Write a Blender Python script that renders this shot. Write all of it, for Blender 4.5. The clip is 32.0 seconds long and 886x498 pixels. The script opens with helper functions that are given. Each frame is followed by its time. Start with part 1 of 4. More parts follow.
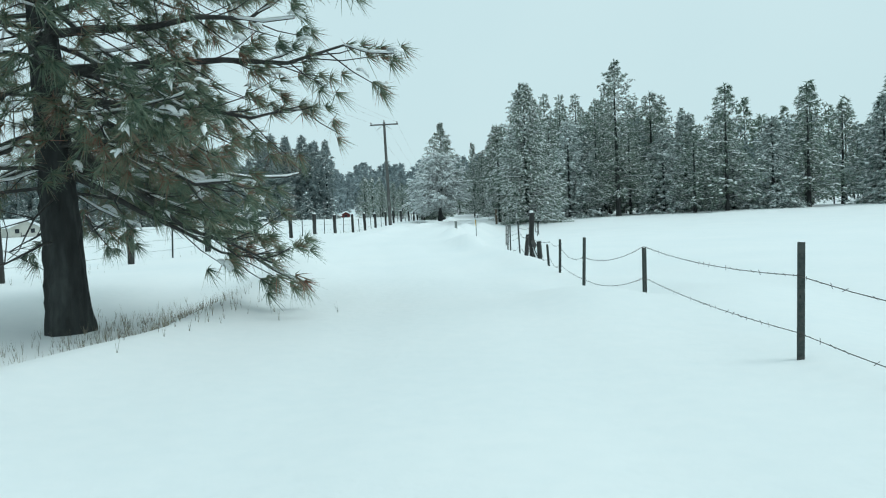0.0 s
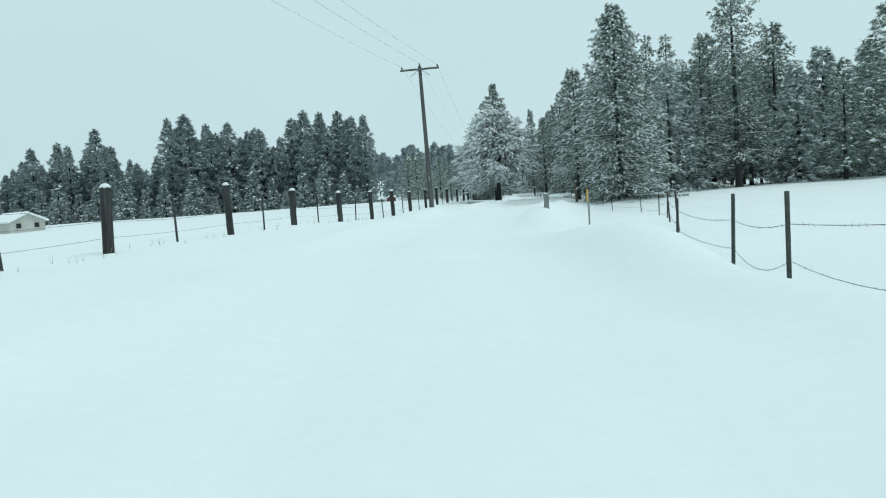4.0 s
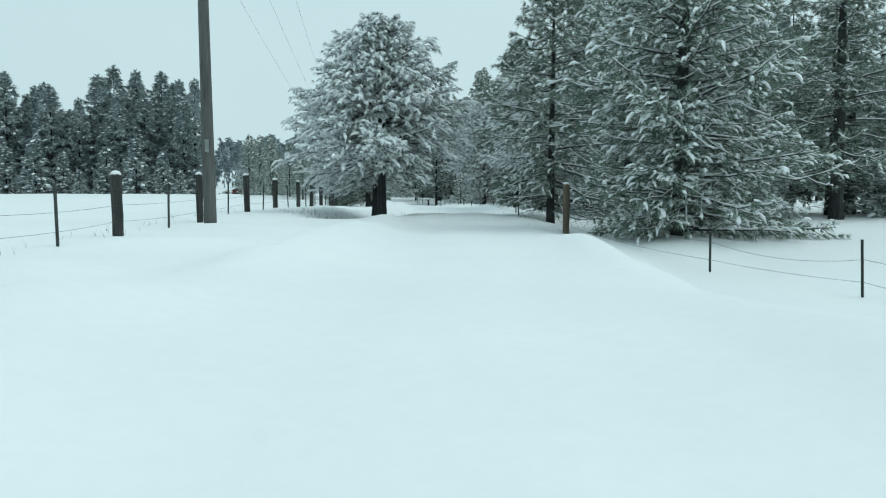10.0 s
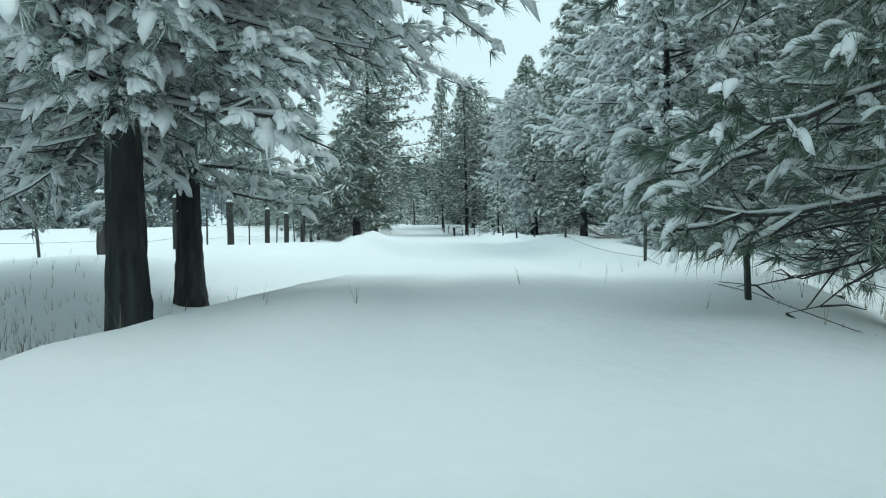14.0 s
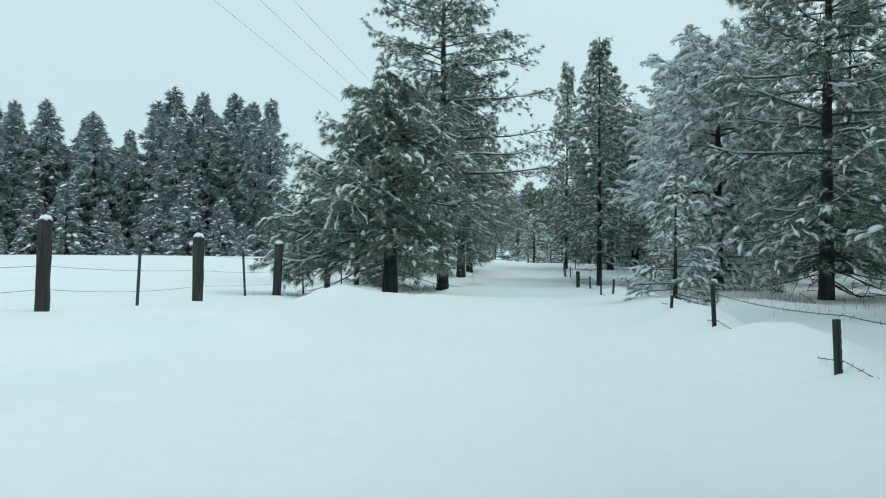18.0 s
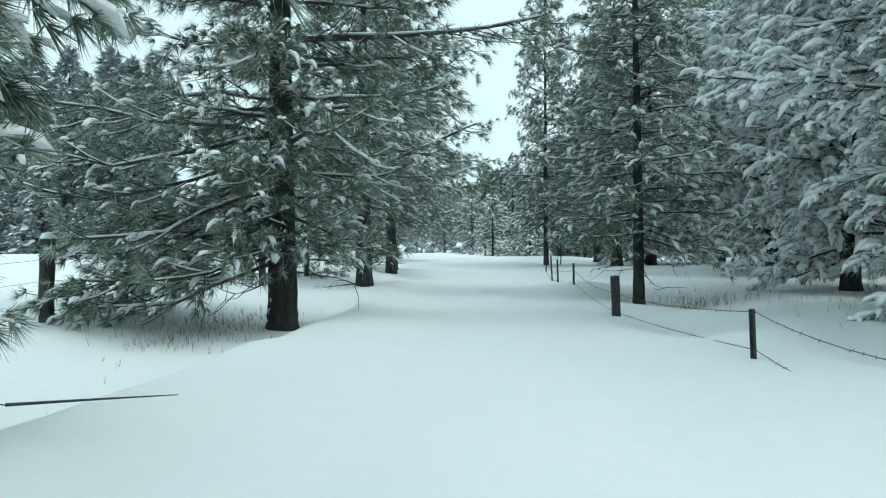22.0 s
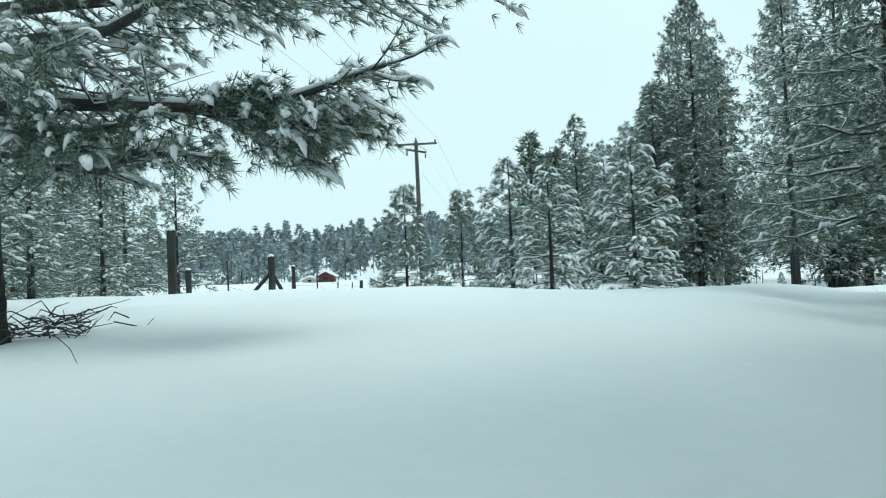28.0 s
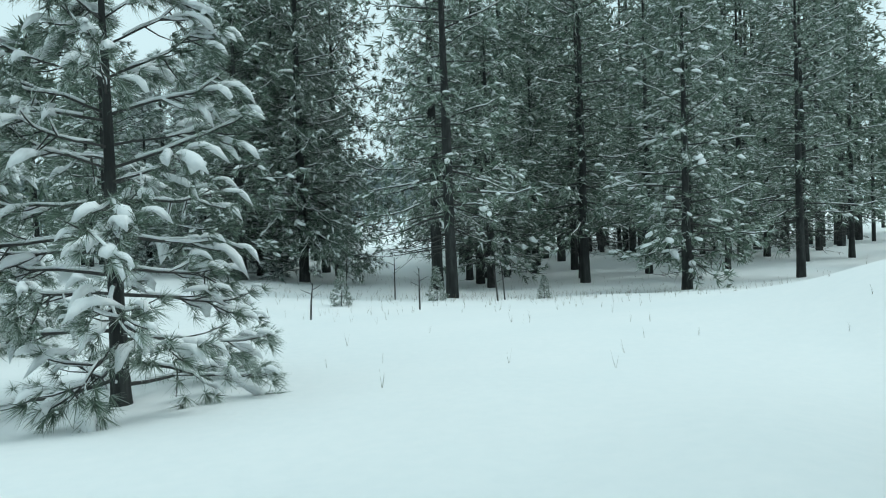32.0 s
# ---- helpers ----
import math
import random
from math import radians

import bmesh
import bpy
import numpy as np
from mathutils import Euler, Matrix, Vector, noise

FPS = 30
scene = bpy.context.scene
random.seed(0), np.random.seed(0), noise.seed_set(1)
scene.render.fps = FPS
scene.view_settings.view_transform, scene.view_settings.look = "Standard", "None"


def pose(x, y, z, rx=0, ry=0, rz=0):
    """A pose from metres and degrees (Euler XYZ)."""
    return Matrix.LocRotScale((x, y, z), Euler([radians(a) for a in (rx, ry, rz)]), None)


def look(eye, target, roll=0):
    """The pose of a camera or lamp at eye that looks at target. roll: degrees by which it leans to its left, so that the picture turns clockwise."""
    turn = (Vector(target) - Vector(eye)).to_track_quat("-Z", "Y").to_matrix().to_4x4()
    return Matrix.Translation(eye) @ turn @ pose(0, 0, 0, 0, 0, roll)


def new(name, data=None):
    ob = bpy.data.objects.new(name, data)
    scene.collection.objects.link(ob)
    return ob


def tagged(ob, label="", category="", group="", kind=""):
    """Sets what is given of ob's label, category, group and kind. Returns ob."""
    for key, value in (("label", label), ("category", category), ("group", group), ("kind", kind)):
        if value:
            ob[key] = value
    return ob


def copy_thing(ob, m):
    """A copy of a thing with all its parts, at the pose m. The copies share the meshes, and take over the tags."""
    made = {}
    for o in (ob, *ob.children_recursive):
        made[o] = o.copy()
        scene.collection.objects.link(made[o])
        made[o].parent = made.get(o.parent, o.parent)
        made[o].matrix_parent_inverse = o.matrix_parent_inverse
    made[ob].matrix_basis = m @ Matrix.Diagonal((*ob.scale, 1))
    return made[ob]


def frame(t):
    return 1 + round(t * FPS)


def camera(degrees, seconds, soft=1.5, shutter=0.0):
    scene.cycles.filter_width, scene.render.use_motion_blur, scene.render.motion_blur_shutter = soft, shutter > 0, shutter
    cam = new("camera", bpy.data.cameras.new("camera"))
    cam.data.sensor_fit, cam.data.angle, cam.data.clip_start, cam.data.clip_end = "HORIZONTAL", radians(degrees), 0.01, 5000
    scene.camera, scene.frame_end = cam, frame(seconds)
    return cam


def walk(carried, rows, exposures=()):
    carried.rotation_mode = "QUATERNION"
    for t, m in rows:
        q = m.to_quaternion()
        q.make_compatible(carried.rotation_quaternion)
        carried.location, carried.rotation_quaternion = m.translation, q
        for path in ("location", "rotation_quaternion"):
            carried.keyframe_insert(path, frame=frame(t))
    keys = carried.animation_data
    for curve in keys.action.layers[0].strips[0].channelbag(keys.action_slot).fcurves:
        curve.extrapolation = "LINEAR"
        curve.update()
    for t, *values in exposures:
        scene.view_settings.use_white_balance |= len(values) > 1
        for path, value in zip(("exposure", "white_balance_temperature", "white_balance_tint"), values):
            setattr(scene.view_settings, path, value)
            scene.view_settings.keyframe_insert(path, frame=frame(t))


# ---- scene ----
cam = camera(60.0, 32.0, soft=1.1)
PATH = [
    (0, (2.229, -38.787, 1.252), (2.138, -36.791, 1.155), -2.58),
    (0.5, (2.187, -36.685, 1.188), (2.079, -34.690, 1.101), -3.05),
    (1, (2.117, -34.576, 1.117), (1.976, -32.583, 1.022), -2.26),
    (1.5, (2.029, -32.413, 1.042), (1.850, -30.424, 0.932), -2.11),
    (2, (1.919, -30.172, 0.976), (1.751, -28.186, 0.820), -2.50),
    (2.5, (1.760, -27.877, 0.930), (1.598, -25.892, 0.756), -3.60),
    (3, (1.497, -25.538, 0.895), (1.328, -23.549, 0.764), -4.01),
    (3.5, (1.139, -23.167, 0.875), (0.942, -21.180, 0.760), -3.37),
    (4, (0.762, -20.792, 0.871), (0.536, -18.809, 0.737), -4.16),
    (4.5, (0.402, -18.385, 0.869), (0.209, -16.400, 0.720), -4.36),
    (6.5, (-1.019, -8.482, 0.823), (-1.097, -6.492, 0.646), -2.83),
    (7, (-1.162, -5.796, 0.849), (-1.195, -3.810, 0.616), -2.17),
    (7.5, (-1.252, -3.268, 0.888), (-1.229, -1.287, 0.617), -0.41),
    (8, (-1.268, -0.847, 0.935), (-1.191, 1.133, 0.665), 0.28),
    (8.5, (-1.230, 1.560, 0.975), (-1.073, 3.541, 0.753), -1.25),
    (9, (-1.150, 3.984, 0.989), (-1.001, 5.971, 0.820), -1.87),
    (9.5, (-1.060, 6.449, 0.987), (-0.929, 8.440, 0.846), -0.72),
    (10, (-0.986, 8.975, 0.988), (-0.847, 10.965, 0.845), 0.19),
    (10.5, (-0.927, 11.494, 0.995), (-0.755, 13.479, 0.819), -0.33),
    (11, (-0.726, 14.054, 0.966), (-0.581, 16.044, 0.837), 0.71),
    (11.5, (-0.397, 16.631, 0.913), (-0.291, 18.627, 0.837), 1.47),
    (12, (0.153, 19.495, 0.873), (0.209, 21.493, 0.813), 1.92),
    (12.5, (0.565, 22.158, 0.860), (0.606, 24.156, 0.796), 0.66),
    (13, (0.864, 24.856, 0.852), (0.899, 26.855, 0.799), 0.05),
    (13.5, (1.069, 27.284, 0.855), (1.101, 29.282, 0.789), -0.77),
    (14, (1.218, 29.582, 0.858), (1.239, 31.580, 0.786), -1.12),
    (14.5, (1.373, 31.826, 0.857), (1.351, 33.824, 0.792), -0.47),
    (16.5, (2.497, 40.744, 0.939), (2.264, 42.730, 0.902), 0.14),
    (17, (2.366, 43.014, 0.912), (2.075, 44.993, 0.890), 0.68),
    (17.5, (2.196, 45.257, 0.939), (1.883, 47.233, 0.926), 0.55),
    (18, (2.022, 47.367, 0.962), (1.702, 49.341, 0.982), 0.45),
    (18.5, (1.861, 49.494, 0.955), (1.556, 51.471, 0.981), -0.80),
    (19, (1.704, 51.635, 0.952), (1.455, 53.619, 0.941), -0.90),
    (19.5, (1.523, 53.801, 0.974), (1.291, 55.787, 0.919), -0.02),
    (20, (1.352, 55.941, 0.996), (1.106, 57.925, 0.936), -0.63),
    (20.5, (1.218, 58.063, 0.987), (0.993, 60.049, 0.924), -0.78),
    (21, (1.113, 60.198, 0.953), (0.896, 62.185, 0.901), 0.33),
    (21.5, (1.046, 62.346, 0.905), (0.829, 64.334, 0.887), 0.06),
    (22, (1.009, 64.514, 0.859), (0.804, 66.503, 0.864), -0.43),
    (22.5, (0.979, 66.720, 0.795), (0.789, 68.711, 0.791), -0.93),
    (23, (0.938, 68.944, 0.736), (0.738, 70.933, 0.671), -2.58),
    (23.5, (0.866, 71.102, 0.702), (0.638, 73.086, 0.600), -2.79),
    (24, (0.757, 73.216, 0.683), (0.482, 75.196, 0.612), -1.99),
    (24.5, (0.608, 75.374, 0.684), (0.315, 77.352, 0.669), -2.00),
    (25, (0.446, 77.612, 0.694), (0.131, 79.587, 0.690), -2.18),
    (25.5, (0.301, 80.005, 0.708), (-0.064, 81.972, 0.714), -2.26),
    (27.5, (-0.282, 90.315, 0.713), (-0.646, 92.281, 0.775), -2.74),
    (28, (-0.558, 92.975, 0.921), (-0.880, 94.947, 0.993), -2.29),
    (28.5, (-0.763, 95.509, 1.102), (-1.010, 97.492, 1.184), -3.06),
    (29, (-0.884, 97.895, 1.273), (-1.026, 99.889, 1.354), -3.33),
    (29.5, (-0.920, 100.127, 1.420), (-0.959, 102.125, 1.506), -2.47),
    (30, (-0.623, 101.790, 1.486), (-0.587, 103.788, 1.560), -2.38),
    (30.5, (-0.279, 103.636, 1.514), (-0.119, 105.629, 1.541), -2.72),
    (31, (0.276, 105.556, 1.595), (0.594, 107.531, 1.582), -3.15),
    (31.5, (1.100, 107.914, 1.626), (1.600, 109.850, 1.574), -2.94),
    (32, (2.051, 110.113, 1.651), (2.730, 111.993, 1.584), -2.13),
]
walk(cam, [(t, look(eye, target, roll)) for t, eye, target, roll in PATH],
     ((0, 0.0), (4.5, -0.05), (9, -0.04), (11, -0.03), (12, 0.02), (13, 0.14), (14, 0.26), (14.5, 0.22), (16.5, -0.02), (17, -0.06), (18, 0.03), (20, 0.18), (22, 0.38), (23, 0.27), (24, 0.58), (25.5, 0.68), (27.5, 0.42), (28.5, 0.2), (30, -0.02), (32, 0.17)))

# ---- light ----
world = bpy.data.worlds.new("overcast_sky")
scene.world = world
world.use_nodes = True
wn, wl = world.node_tree.nodes, world.node_tree.links
sky = wn.new("ShaderNodeTexSky")
sky.sky_type = "NISHITA"
sky.sun_disc = False
sky.sun_elevation, sky.sun_rotation = radians(57), radians(101)
sky.air_density, sky.dust_density = 1.0, 4.0
sky_level = wn.new("ShaderNodeVectorMath")
sky_level.operation = "SCALE"
sky_level.inputs["Scale"].default_value = 0.08
wl.new(sky.outputs[0], sky_level.inputs[0])
cloud_noise = wn.new("ShaderNodeTexNoise")
cloud_noise.inputs["Scale"].default_value = 1.6
cloud_noise.inputs["Detail"].default_value = 5
cloud_ramp = wn.new("ShaderNodeValToRGB")
cloud_ramp.color_ramp.elements[0].position, cloud_ramp.color_ramp.elements[1].position = 0.3, 0.75
cloud_ramp.color_ramp.elements[0].color = (0.574, 0.785, 0.832, 1)
cloud_ramp.color_ramp.elements[1].color = (0.648, 0.85, 0.884, 1)
wl.new(cloud_noise.outputs["Fac"], cloud_ramp.inputs[0])
sky_mix = wn.new("ShaderNodeMix")
sky_mix.data_type = "RGBA"
sky_mix.inputs[0].default_value = 0.93
wl.new(sky_level.outputs[0], sky_mix.inputs[6])
wl.new(cloud_ramp.outputs[0], sky_mix.inputs[7])
wl.new(sky_mix.outputs[2], wn["Background"].inputs[0])
wn["Background"].inputs[1].default_value = 1.0

sun = new("sun", bpy.data.lights.new("sun", "SUN"))
sun.data.energy, sun.data.angle, sun.data.color = 0.85, radians(25), (0.90, 1.0, 0.99)
sun.matrix_world = look((42, -8, 66), (0, 0, 0))


# ---- materials ----
def material(name, colors, scale, rough=0.8, bump=0.3, bump_scale=40.0, island=0.0, metal=0.0, stretch=None, coords="Object"):
    """Noise-mixed colours at two scales, with fine relief."""
    m = bpy.data.materials.new(name)
    m.use_nodes = True
    n, l = m.node_tree.nodes, m.node_tree.links
    b = n["Principled BSDF"]
    b.inputs["Roughness"].default_value, b.inputs["Metallic"].default_value = rough, metal
    tc = n.new("ShaderNodeTexCoord")
    mp = n.new("ShaderNodeMapping")
    if stretch:
        mp.inputs["Scale"].default_value = stretch
    l.new(tc.outputs[coords], mp.inputs["Vector"])
    big, fine = n.new("ShaderNodeTexNoise"), n.new("ShaderNodeTexNoise")
    for node, s in ((big, scale), (fine, bump_scale)):
        node.inputs["Scale"].default_value = s
        node.inputs["Detail"].default_value = 6
        l.new(mp.outputs[0], node.inputs["Vector"])
    ramp = n.new("ShaderNodeValToRGB")
    els = ramp.color_ramp.elements
    els[0].position, els[1].position = 0.32, 0.68
    els[0].color, els[1].color = (*colors[0], 1), (*colors[-1], 1)
    for k, c in enumerate(colors[1:-1]):
        e = els.new(0.32 + 0.36 * (k + 1) / (len(colors) - 1))
        e.color = (*c, 1)
    add = n.new("ShaderNodeMath")
    add.operation = "MULTIPLY_ADD"
    add.inputs[1].default_value, add.inputs[2].default_value = 0.4, 0.0
    l.new(fine.outputs["Fac"], add.inputs[0])
    tot = n.new("ShaderNodeMath")
    tot.operation = "MULTIPLY_ADD"
    tot.inputs[1].default_value = 0.6
    l.new(big.outputs["Fac"], tot.inputs[0])
    l.new(add.outputs[0], tot.inputs[2])
    last = tot.outputs[0]
    if island:
        geo = n.new("ShaderNodeNewGeometry")
        sub = n.new("ShaderNodeMath")
        sub.operation = "SUBTRACT"
        sub.inputs[1].default_value = 0.5
        l.new(geo.outputs["Random Per Island"], sub.inputs[0])
        isl = n.new("ShaderNodeMath")
        isl.operation = "MULTIPLY_ADD"
        isl.inputs[1].default_value = island
        l.new(sub.outputs[0], isl.inputs[0])
        l.new(last, isl.inputs[2])
        last = isl.outputs[0]
    l.new(last, ramp.inputs[0])
    l.new(ramp.outputs[0], b.inputs["Base Color"])
    if bump:
        bp = n.new("ShaderNodeBump")
        bp.inputs["Strength"].default_value = bump
        bp.inputs["Distance"].default_value = 0.02
        l.new(fine.outputs["Fac"], bp.inputs["Height"])
        l.new(bp.outputs[0], b.inputs["Normal"])
    return m


SNOW = material("snow", [(0.80, 0.84, 0.85), (0.86, 0.88, 0.88)], 0.35, 0.75, 0.45, 7)
SNOW_LOAD = material("snow_load", [(0.80, 0.84, 0.86), (0.88, 0.90, 0.90)], 3.0, 0.8, 0.3, 35)
BARK = material("bark", [(0.0105, 0.0115, 0.0113), (0.026, 0.0285, 0.028), (0.058, 0.063, 0.061)], 5.0, 0.95, 1.0, 14, stretch=(1, 1, 0.22))
TWIG = material("twig_bark", [(0.027, 0.028, 0.027), (0.078, 0.077, 0.073)], 8.0, 0.9, 0.4, 40)
NEEDLE = material("needles", [(0.060, 0.098, 0.074), (0.11, 0.17, 0.122), (0.19, 0.25, 0.19), (0.52, 0.58, 0.55)], 1.2, 0.6, 0.0, 6, island=0.42)
NEEDLE_FROST = material("frosted_needles", [(0.11, 0.16, 0.14), (0.32, 0.38, 0.355), (0.70, 0.76, 0.755)], 0.9, 0.7, 0.0, 5, island=0.45)
NEEDLE_RUST = material("rusty_needles", [(0.075, 0.122, 0.088), (0.135, 0.195, 0.135), (0.21, 0.25, 0.17), (0.27, 0.125, 0.088)], 1.3, 0.6, 0.0, 3, island=0.3)
# distance haze and snow dust both mixed into one paler, bluer needle colour
NEEDLE_FAR_HAZED = material("haze_paled_far_needles", [(0.16, 0.21, 0.212), (0.25, 0.31, 0.312), (0.50, 0.56, 0.56)], 0.25, 0.8, 0.0, 1.2, island=0.35)
# stronger air haze painted into the ridge needles; no mist is modelled
NEEDLE_HAZE = material("haze_tinted_needles", [(0.21, 0.27, 0.285), (0.29, 0.35, 0.365), (0.42, 0.48, 0.49)], 0.15, 0.9, 0.0, 0.8, island=0.4)
WOOD_POST = material("weathered_post_wood", [(0.015, 0.0152, 0.0145), (0.033, 0.0335, 0.032), (0.071, 0.072, 0.069)], 6.0, 0.9, 0.8, 30, stretch=(1, 1, 0.12))
BROWN_POST = material("brown_post", [(0.075, 0.058, 0.042), (0.12, 0.092, 0.066), (0.17, 0.135, 0.10)], 6.0, 0.85, 0.5, 30, stretch=(6, 6, 0.6))
POLE_WOOD = material("pole_wood", [(0.045, 0.046, 0.044), (0.09, 0.092, 0.088), (0.14, 0.142, 0.136)], 5.0, 0.85, 0.6, 30, stretch=(1, 1, 0.08))
T_STEEL = material("painted_post_steel", [(0.02, 0.028, 0.026), (0.05, 0.06, 0.056), (0.09, 0.085, 0.075)], 9.0, 0.6, 0.2, 60, metal=0.3)
WIRE = material("fence_wire", [(0.05, 0.045, 0.042), (0.12, 0.11, 0.10)], 12.0, 0.6, 0.1, 60, metal=0.6)
CABLE = material("cable", [(0.22, 0.24, 0.25), (0.30, 0.32, 0.33)], 3.0, 0.6, 0.0, 60)
GRASS = material("dry_grass", [(0.10, 0.085, 0.06), (0.22, 0.19, 0.14), (0.34, 0.31, 0.24)], 2.0, 0.9, 0.0, 5, island=0.5)
GREY_METAL = material("grey_metal", [(0.16, 0.18, 0.17), (0.26, 0.28, 0.27)], 6.0, 0.5, 0.1, 50, metal=0.4)
YELLOW = material("yellow_sign_face", [(0.62, 0.36, 0.03), (0.72, 0.46, 0.06)], 8.0, 0.5, 0.05, 60)
INK = material("sign_ink", [(0.02, 0.02, 0.02), (0.05, 0.04, 0.03)], 10.0, 0.6, 0.0, 60)
RED_WALL = material("red_barn_boards", [(0.09, 0.02, 0.018), (0.15, 0.035, 0.03)], 1.0, 0.8, 0.3, 12, stretch=(6, 6, 0.4))
PALE_WALL = material("pale_siding", [(0.42, 0.42, 0.38), (0.55, 0.55, 0.5)], 1.0, 0.8, 0.2, 10)
DARK_GLASS = material("dark_window", [(0.02, 0.025, 0.03), (0.04, 0.045, 0.05)], 1.0, 0.15, 0.0, 10)
PORCELAIN = material("insulator_glaze", [(0.10, 0.06, 0.05), (0.2, 0.17, 0.16)], 5.0, 0.25, 0.0, 30)


# ---- mesh helpers ----
def mesh_object(name, verts, faces, mat, parent=None, smooth=False, label=""):
    me = bpy.data.meshes.new(name)
    me.from_pydata(verts if isinstance(verts, list) else verts.tolist(), [], faces if isinstance(faces, list) else faces.tolist())
    if smooth:
        me.polygons.foreach_set("use_smooth", np.ones(len(me.polygons), bool))
    for one in mat if isinstance(mat, (list, tuple)) else [mat]:
        me.materials.append(one)
    me.update()
    ob = new(name, me)
    if parent:
        ob.parent = parent
    if label:
        ob["label"] = label
    return ob


def part(name, bm, mat, parent, label=""):
    me = bpy.data.meshes.new(name)
    bm.to_mesh(me)
    bm.free()
    me.materials.append(mat)
    ob = new(name, me)
    ob.parent = parent
    if label:
        ob["label"] = label
    return ob


def box(size, at=(0, 0, 0), bevel=0.0, turn=None):
    bm = bmesh.new()
    bmesh.ops.create_cube(bm, size=1.0)
    bmesh.ops.scale(bm, vec=size, verts=bm.verts)
    if bevel:
        bmesh.ops.bevel(bm, geom=bm.edges[:], offset=bevel, segments=2, affect="EDGES", profile=0.6)
    if turn is not None:
        bmesh.ops.transform(bm, matrix=turn, verts=bm.verts)
    bmesh.ops.translate(bm, vec=at, verts=bm.verts)
    return bm


def tube(points, radii, sides=6, cap=True):
    """Vertices and faces of a tapered tube along the points."""
    pts = np.asarray(points, float)
    k = len(pts)
    tang = np.gradient(pts, axis=0)
    tang /= np.linalg.norm(tang, axis=1)[:, None] + 1e-9
    ref = np.where(np.abs(tang[:, 2:3]) > 0.9, np.array([[1.0, 0, 0]]), np.array([[0, 0, 1.0]]))
    a = np.cross(tang, ref)
    a /= np.linalg.norm(a, axis=1)[:, None] + 1e-9
    b = np.cross(tang, a)
    ang = np.linspace(0, 2 * np.pi, sides, endpoint=False)
    r = np.asarray(radii, float)[:, None, None]
    v = pts[:, None] + r * (np.cos(ang)[None, :, None] * a[:, None] + np.sin(ang)[None, :, None] * b[:, None])
    f = []
    for i in range(k - 1):
        for j in range(sides):
            j2 = (j + 1) % sides
            f.append((i * sides + j, i * sides + j2, (i + 1) * sides + j2, (i + 1) * sides + j))
    if cap:
        f.append(tuple(range((k - 1) * sides, k * sides)))
        f.append(tuple(range(sides))[::-1])
    return v.reshape(-1, 3), f


class Pile:
    """Collects many small shapes for one mesh."""

    def __init__(self):
        self.v, self.f, self.n = [], [], 0

    def add(self, v, f):
        v = np.asarray(v)
        self.v.append(v)
        self.f.extend([tuple(int(i) + self.n for i in q) for q in f])
        self.n += len(v)

    def add_tris(self, v):
        """v: (count, 3, 3) loose triangles."""
        c = len(v)
        self.v.append(v.reshape(-1, 3))
        self.f.extend((np.arange(c * 3).reshape(-1, 3) + self.n).tolist())
        self.n += c * 3

    def put(self, name, mat, parent=None, smooth=False, label=""):
        return mesh_object(name, np.concatenate(self.v), self.f, mat, parent, smooth, label)


def unit(a):
    return a / (np.linalg.norm(a, axis=-1, keepdims=True) + 1e-9)


# ---- ground ----
ROAD_Y = [-60, -39, -30, -20, -8, 0, 14, 20, 40, 55, 70, 78, 88, 95, 100, 104, 109, 113, 118, 125, 140]
ROAD_X = [2.4, 2.2, 1.9, 0.75, -1.0, -1.2, -0.7, 0.1, 2.4, 1.4, 0.9, 0.4, -0.2, -0.75, -0.9, -0.6, 0.5, 2.5, 6, 12, 14]
ROAD_Z = [0.45, 0.40, 0.13, 0.02, 0.0, 0.08, 0.13, 0.02, 0.10, 0.12, -0.12, -0.14, -0.08, 0.25, 0.44, 0.50, 0.53, 0.40, 0.06, -0.1, -0.2]
SIDE_Y = [-60, -30, -20, -8, 3, 12, 20, 30, 40, 50, 60, 70, 80, 90, 98, 104, 109, 113, 118, 125, 140, 400]
LEFT_Z = [0.30, 0.25, 0.25, 0.27, 0.33, 0.12, 0.08, 0.32, 0.38, 0.28, 0.12, -0.16, 0.06, 0.27, 0.24, 0.66, 0.80, 0.42, 0.0, -0.05, 0.25, -0.2]
RIGHT_Z = [0.1, 0.28, -0.1, -0.15, -0.4, -0.62, -0.55, -0.06, 0.1, 0.12, -0.12, -0.12, -0.1, 0.24, 0.24, 0.24, 0.2, 0.12, -0.05, -0.15, -0.3, -0.2]


def smooth_step(a, b, x):
    t = np.clip((x - a) / (b - a), 0, 1)
    return t * t * (3 - 2 * t)


def soft(x, y, s, seed):
    """Cheap rolling relief from a few sine waves."""
    r = np.random.RandomState(seed)
    out = 0
    for k in range(7):
        a, w, p = r.uniform(0, 6.28), r.uniform(0.5, 1.7) / s, r.uniform(0, 6.28)
        out = out + np.sin((x * np.cos(a) + y * np.sin(a)) * w + p)
    return out / 7


WELLS = []
DRIFTS = [(34.0, 0.24), (48.0, 0.20), (60.5, 0.2), (70.5, 0.17), (80.5, 0.12)]
HOLLOWS = [(-31.0, 6.5, 2.9, 0.16), (36.2, 5.2, 2.45, 0.36), (67.5, 5.5, 2.5, 0.26), (76.2, 4.5, 2.4, 0.2), (84.0, 3.5, 2.5, 0.1)]


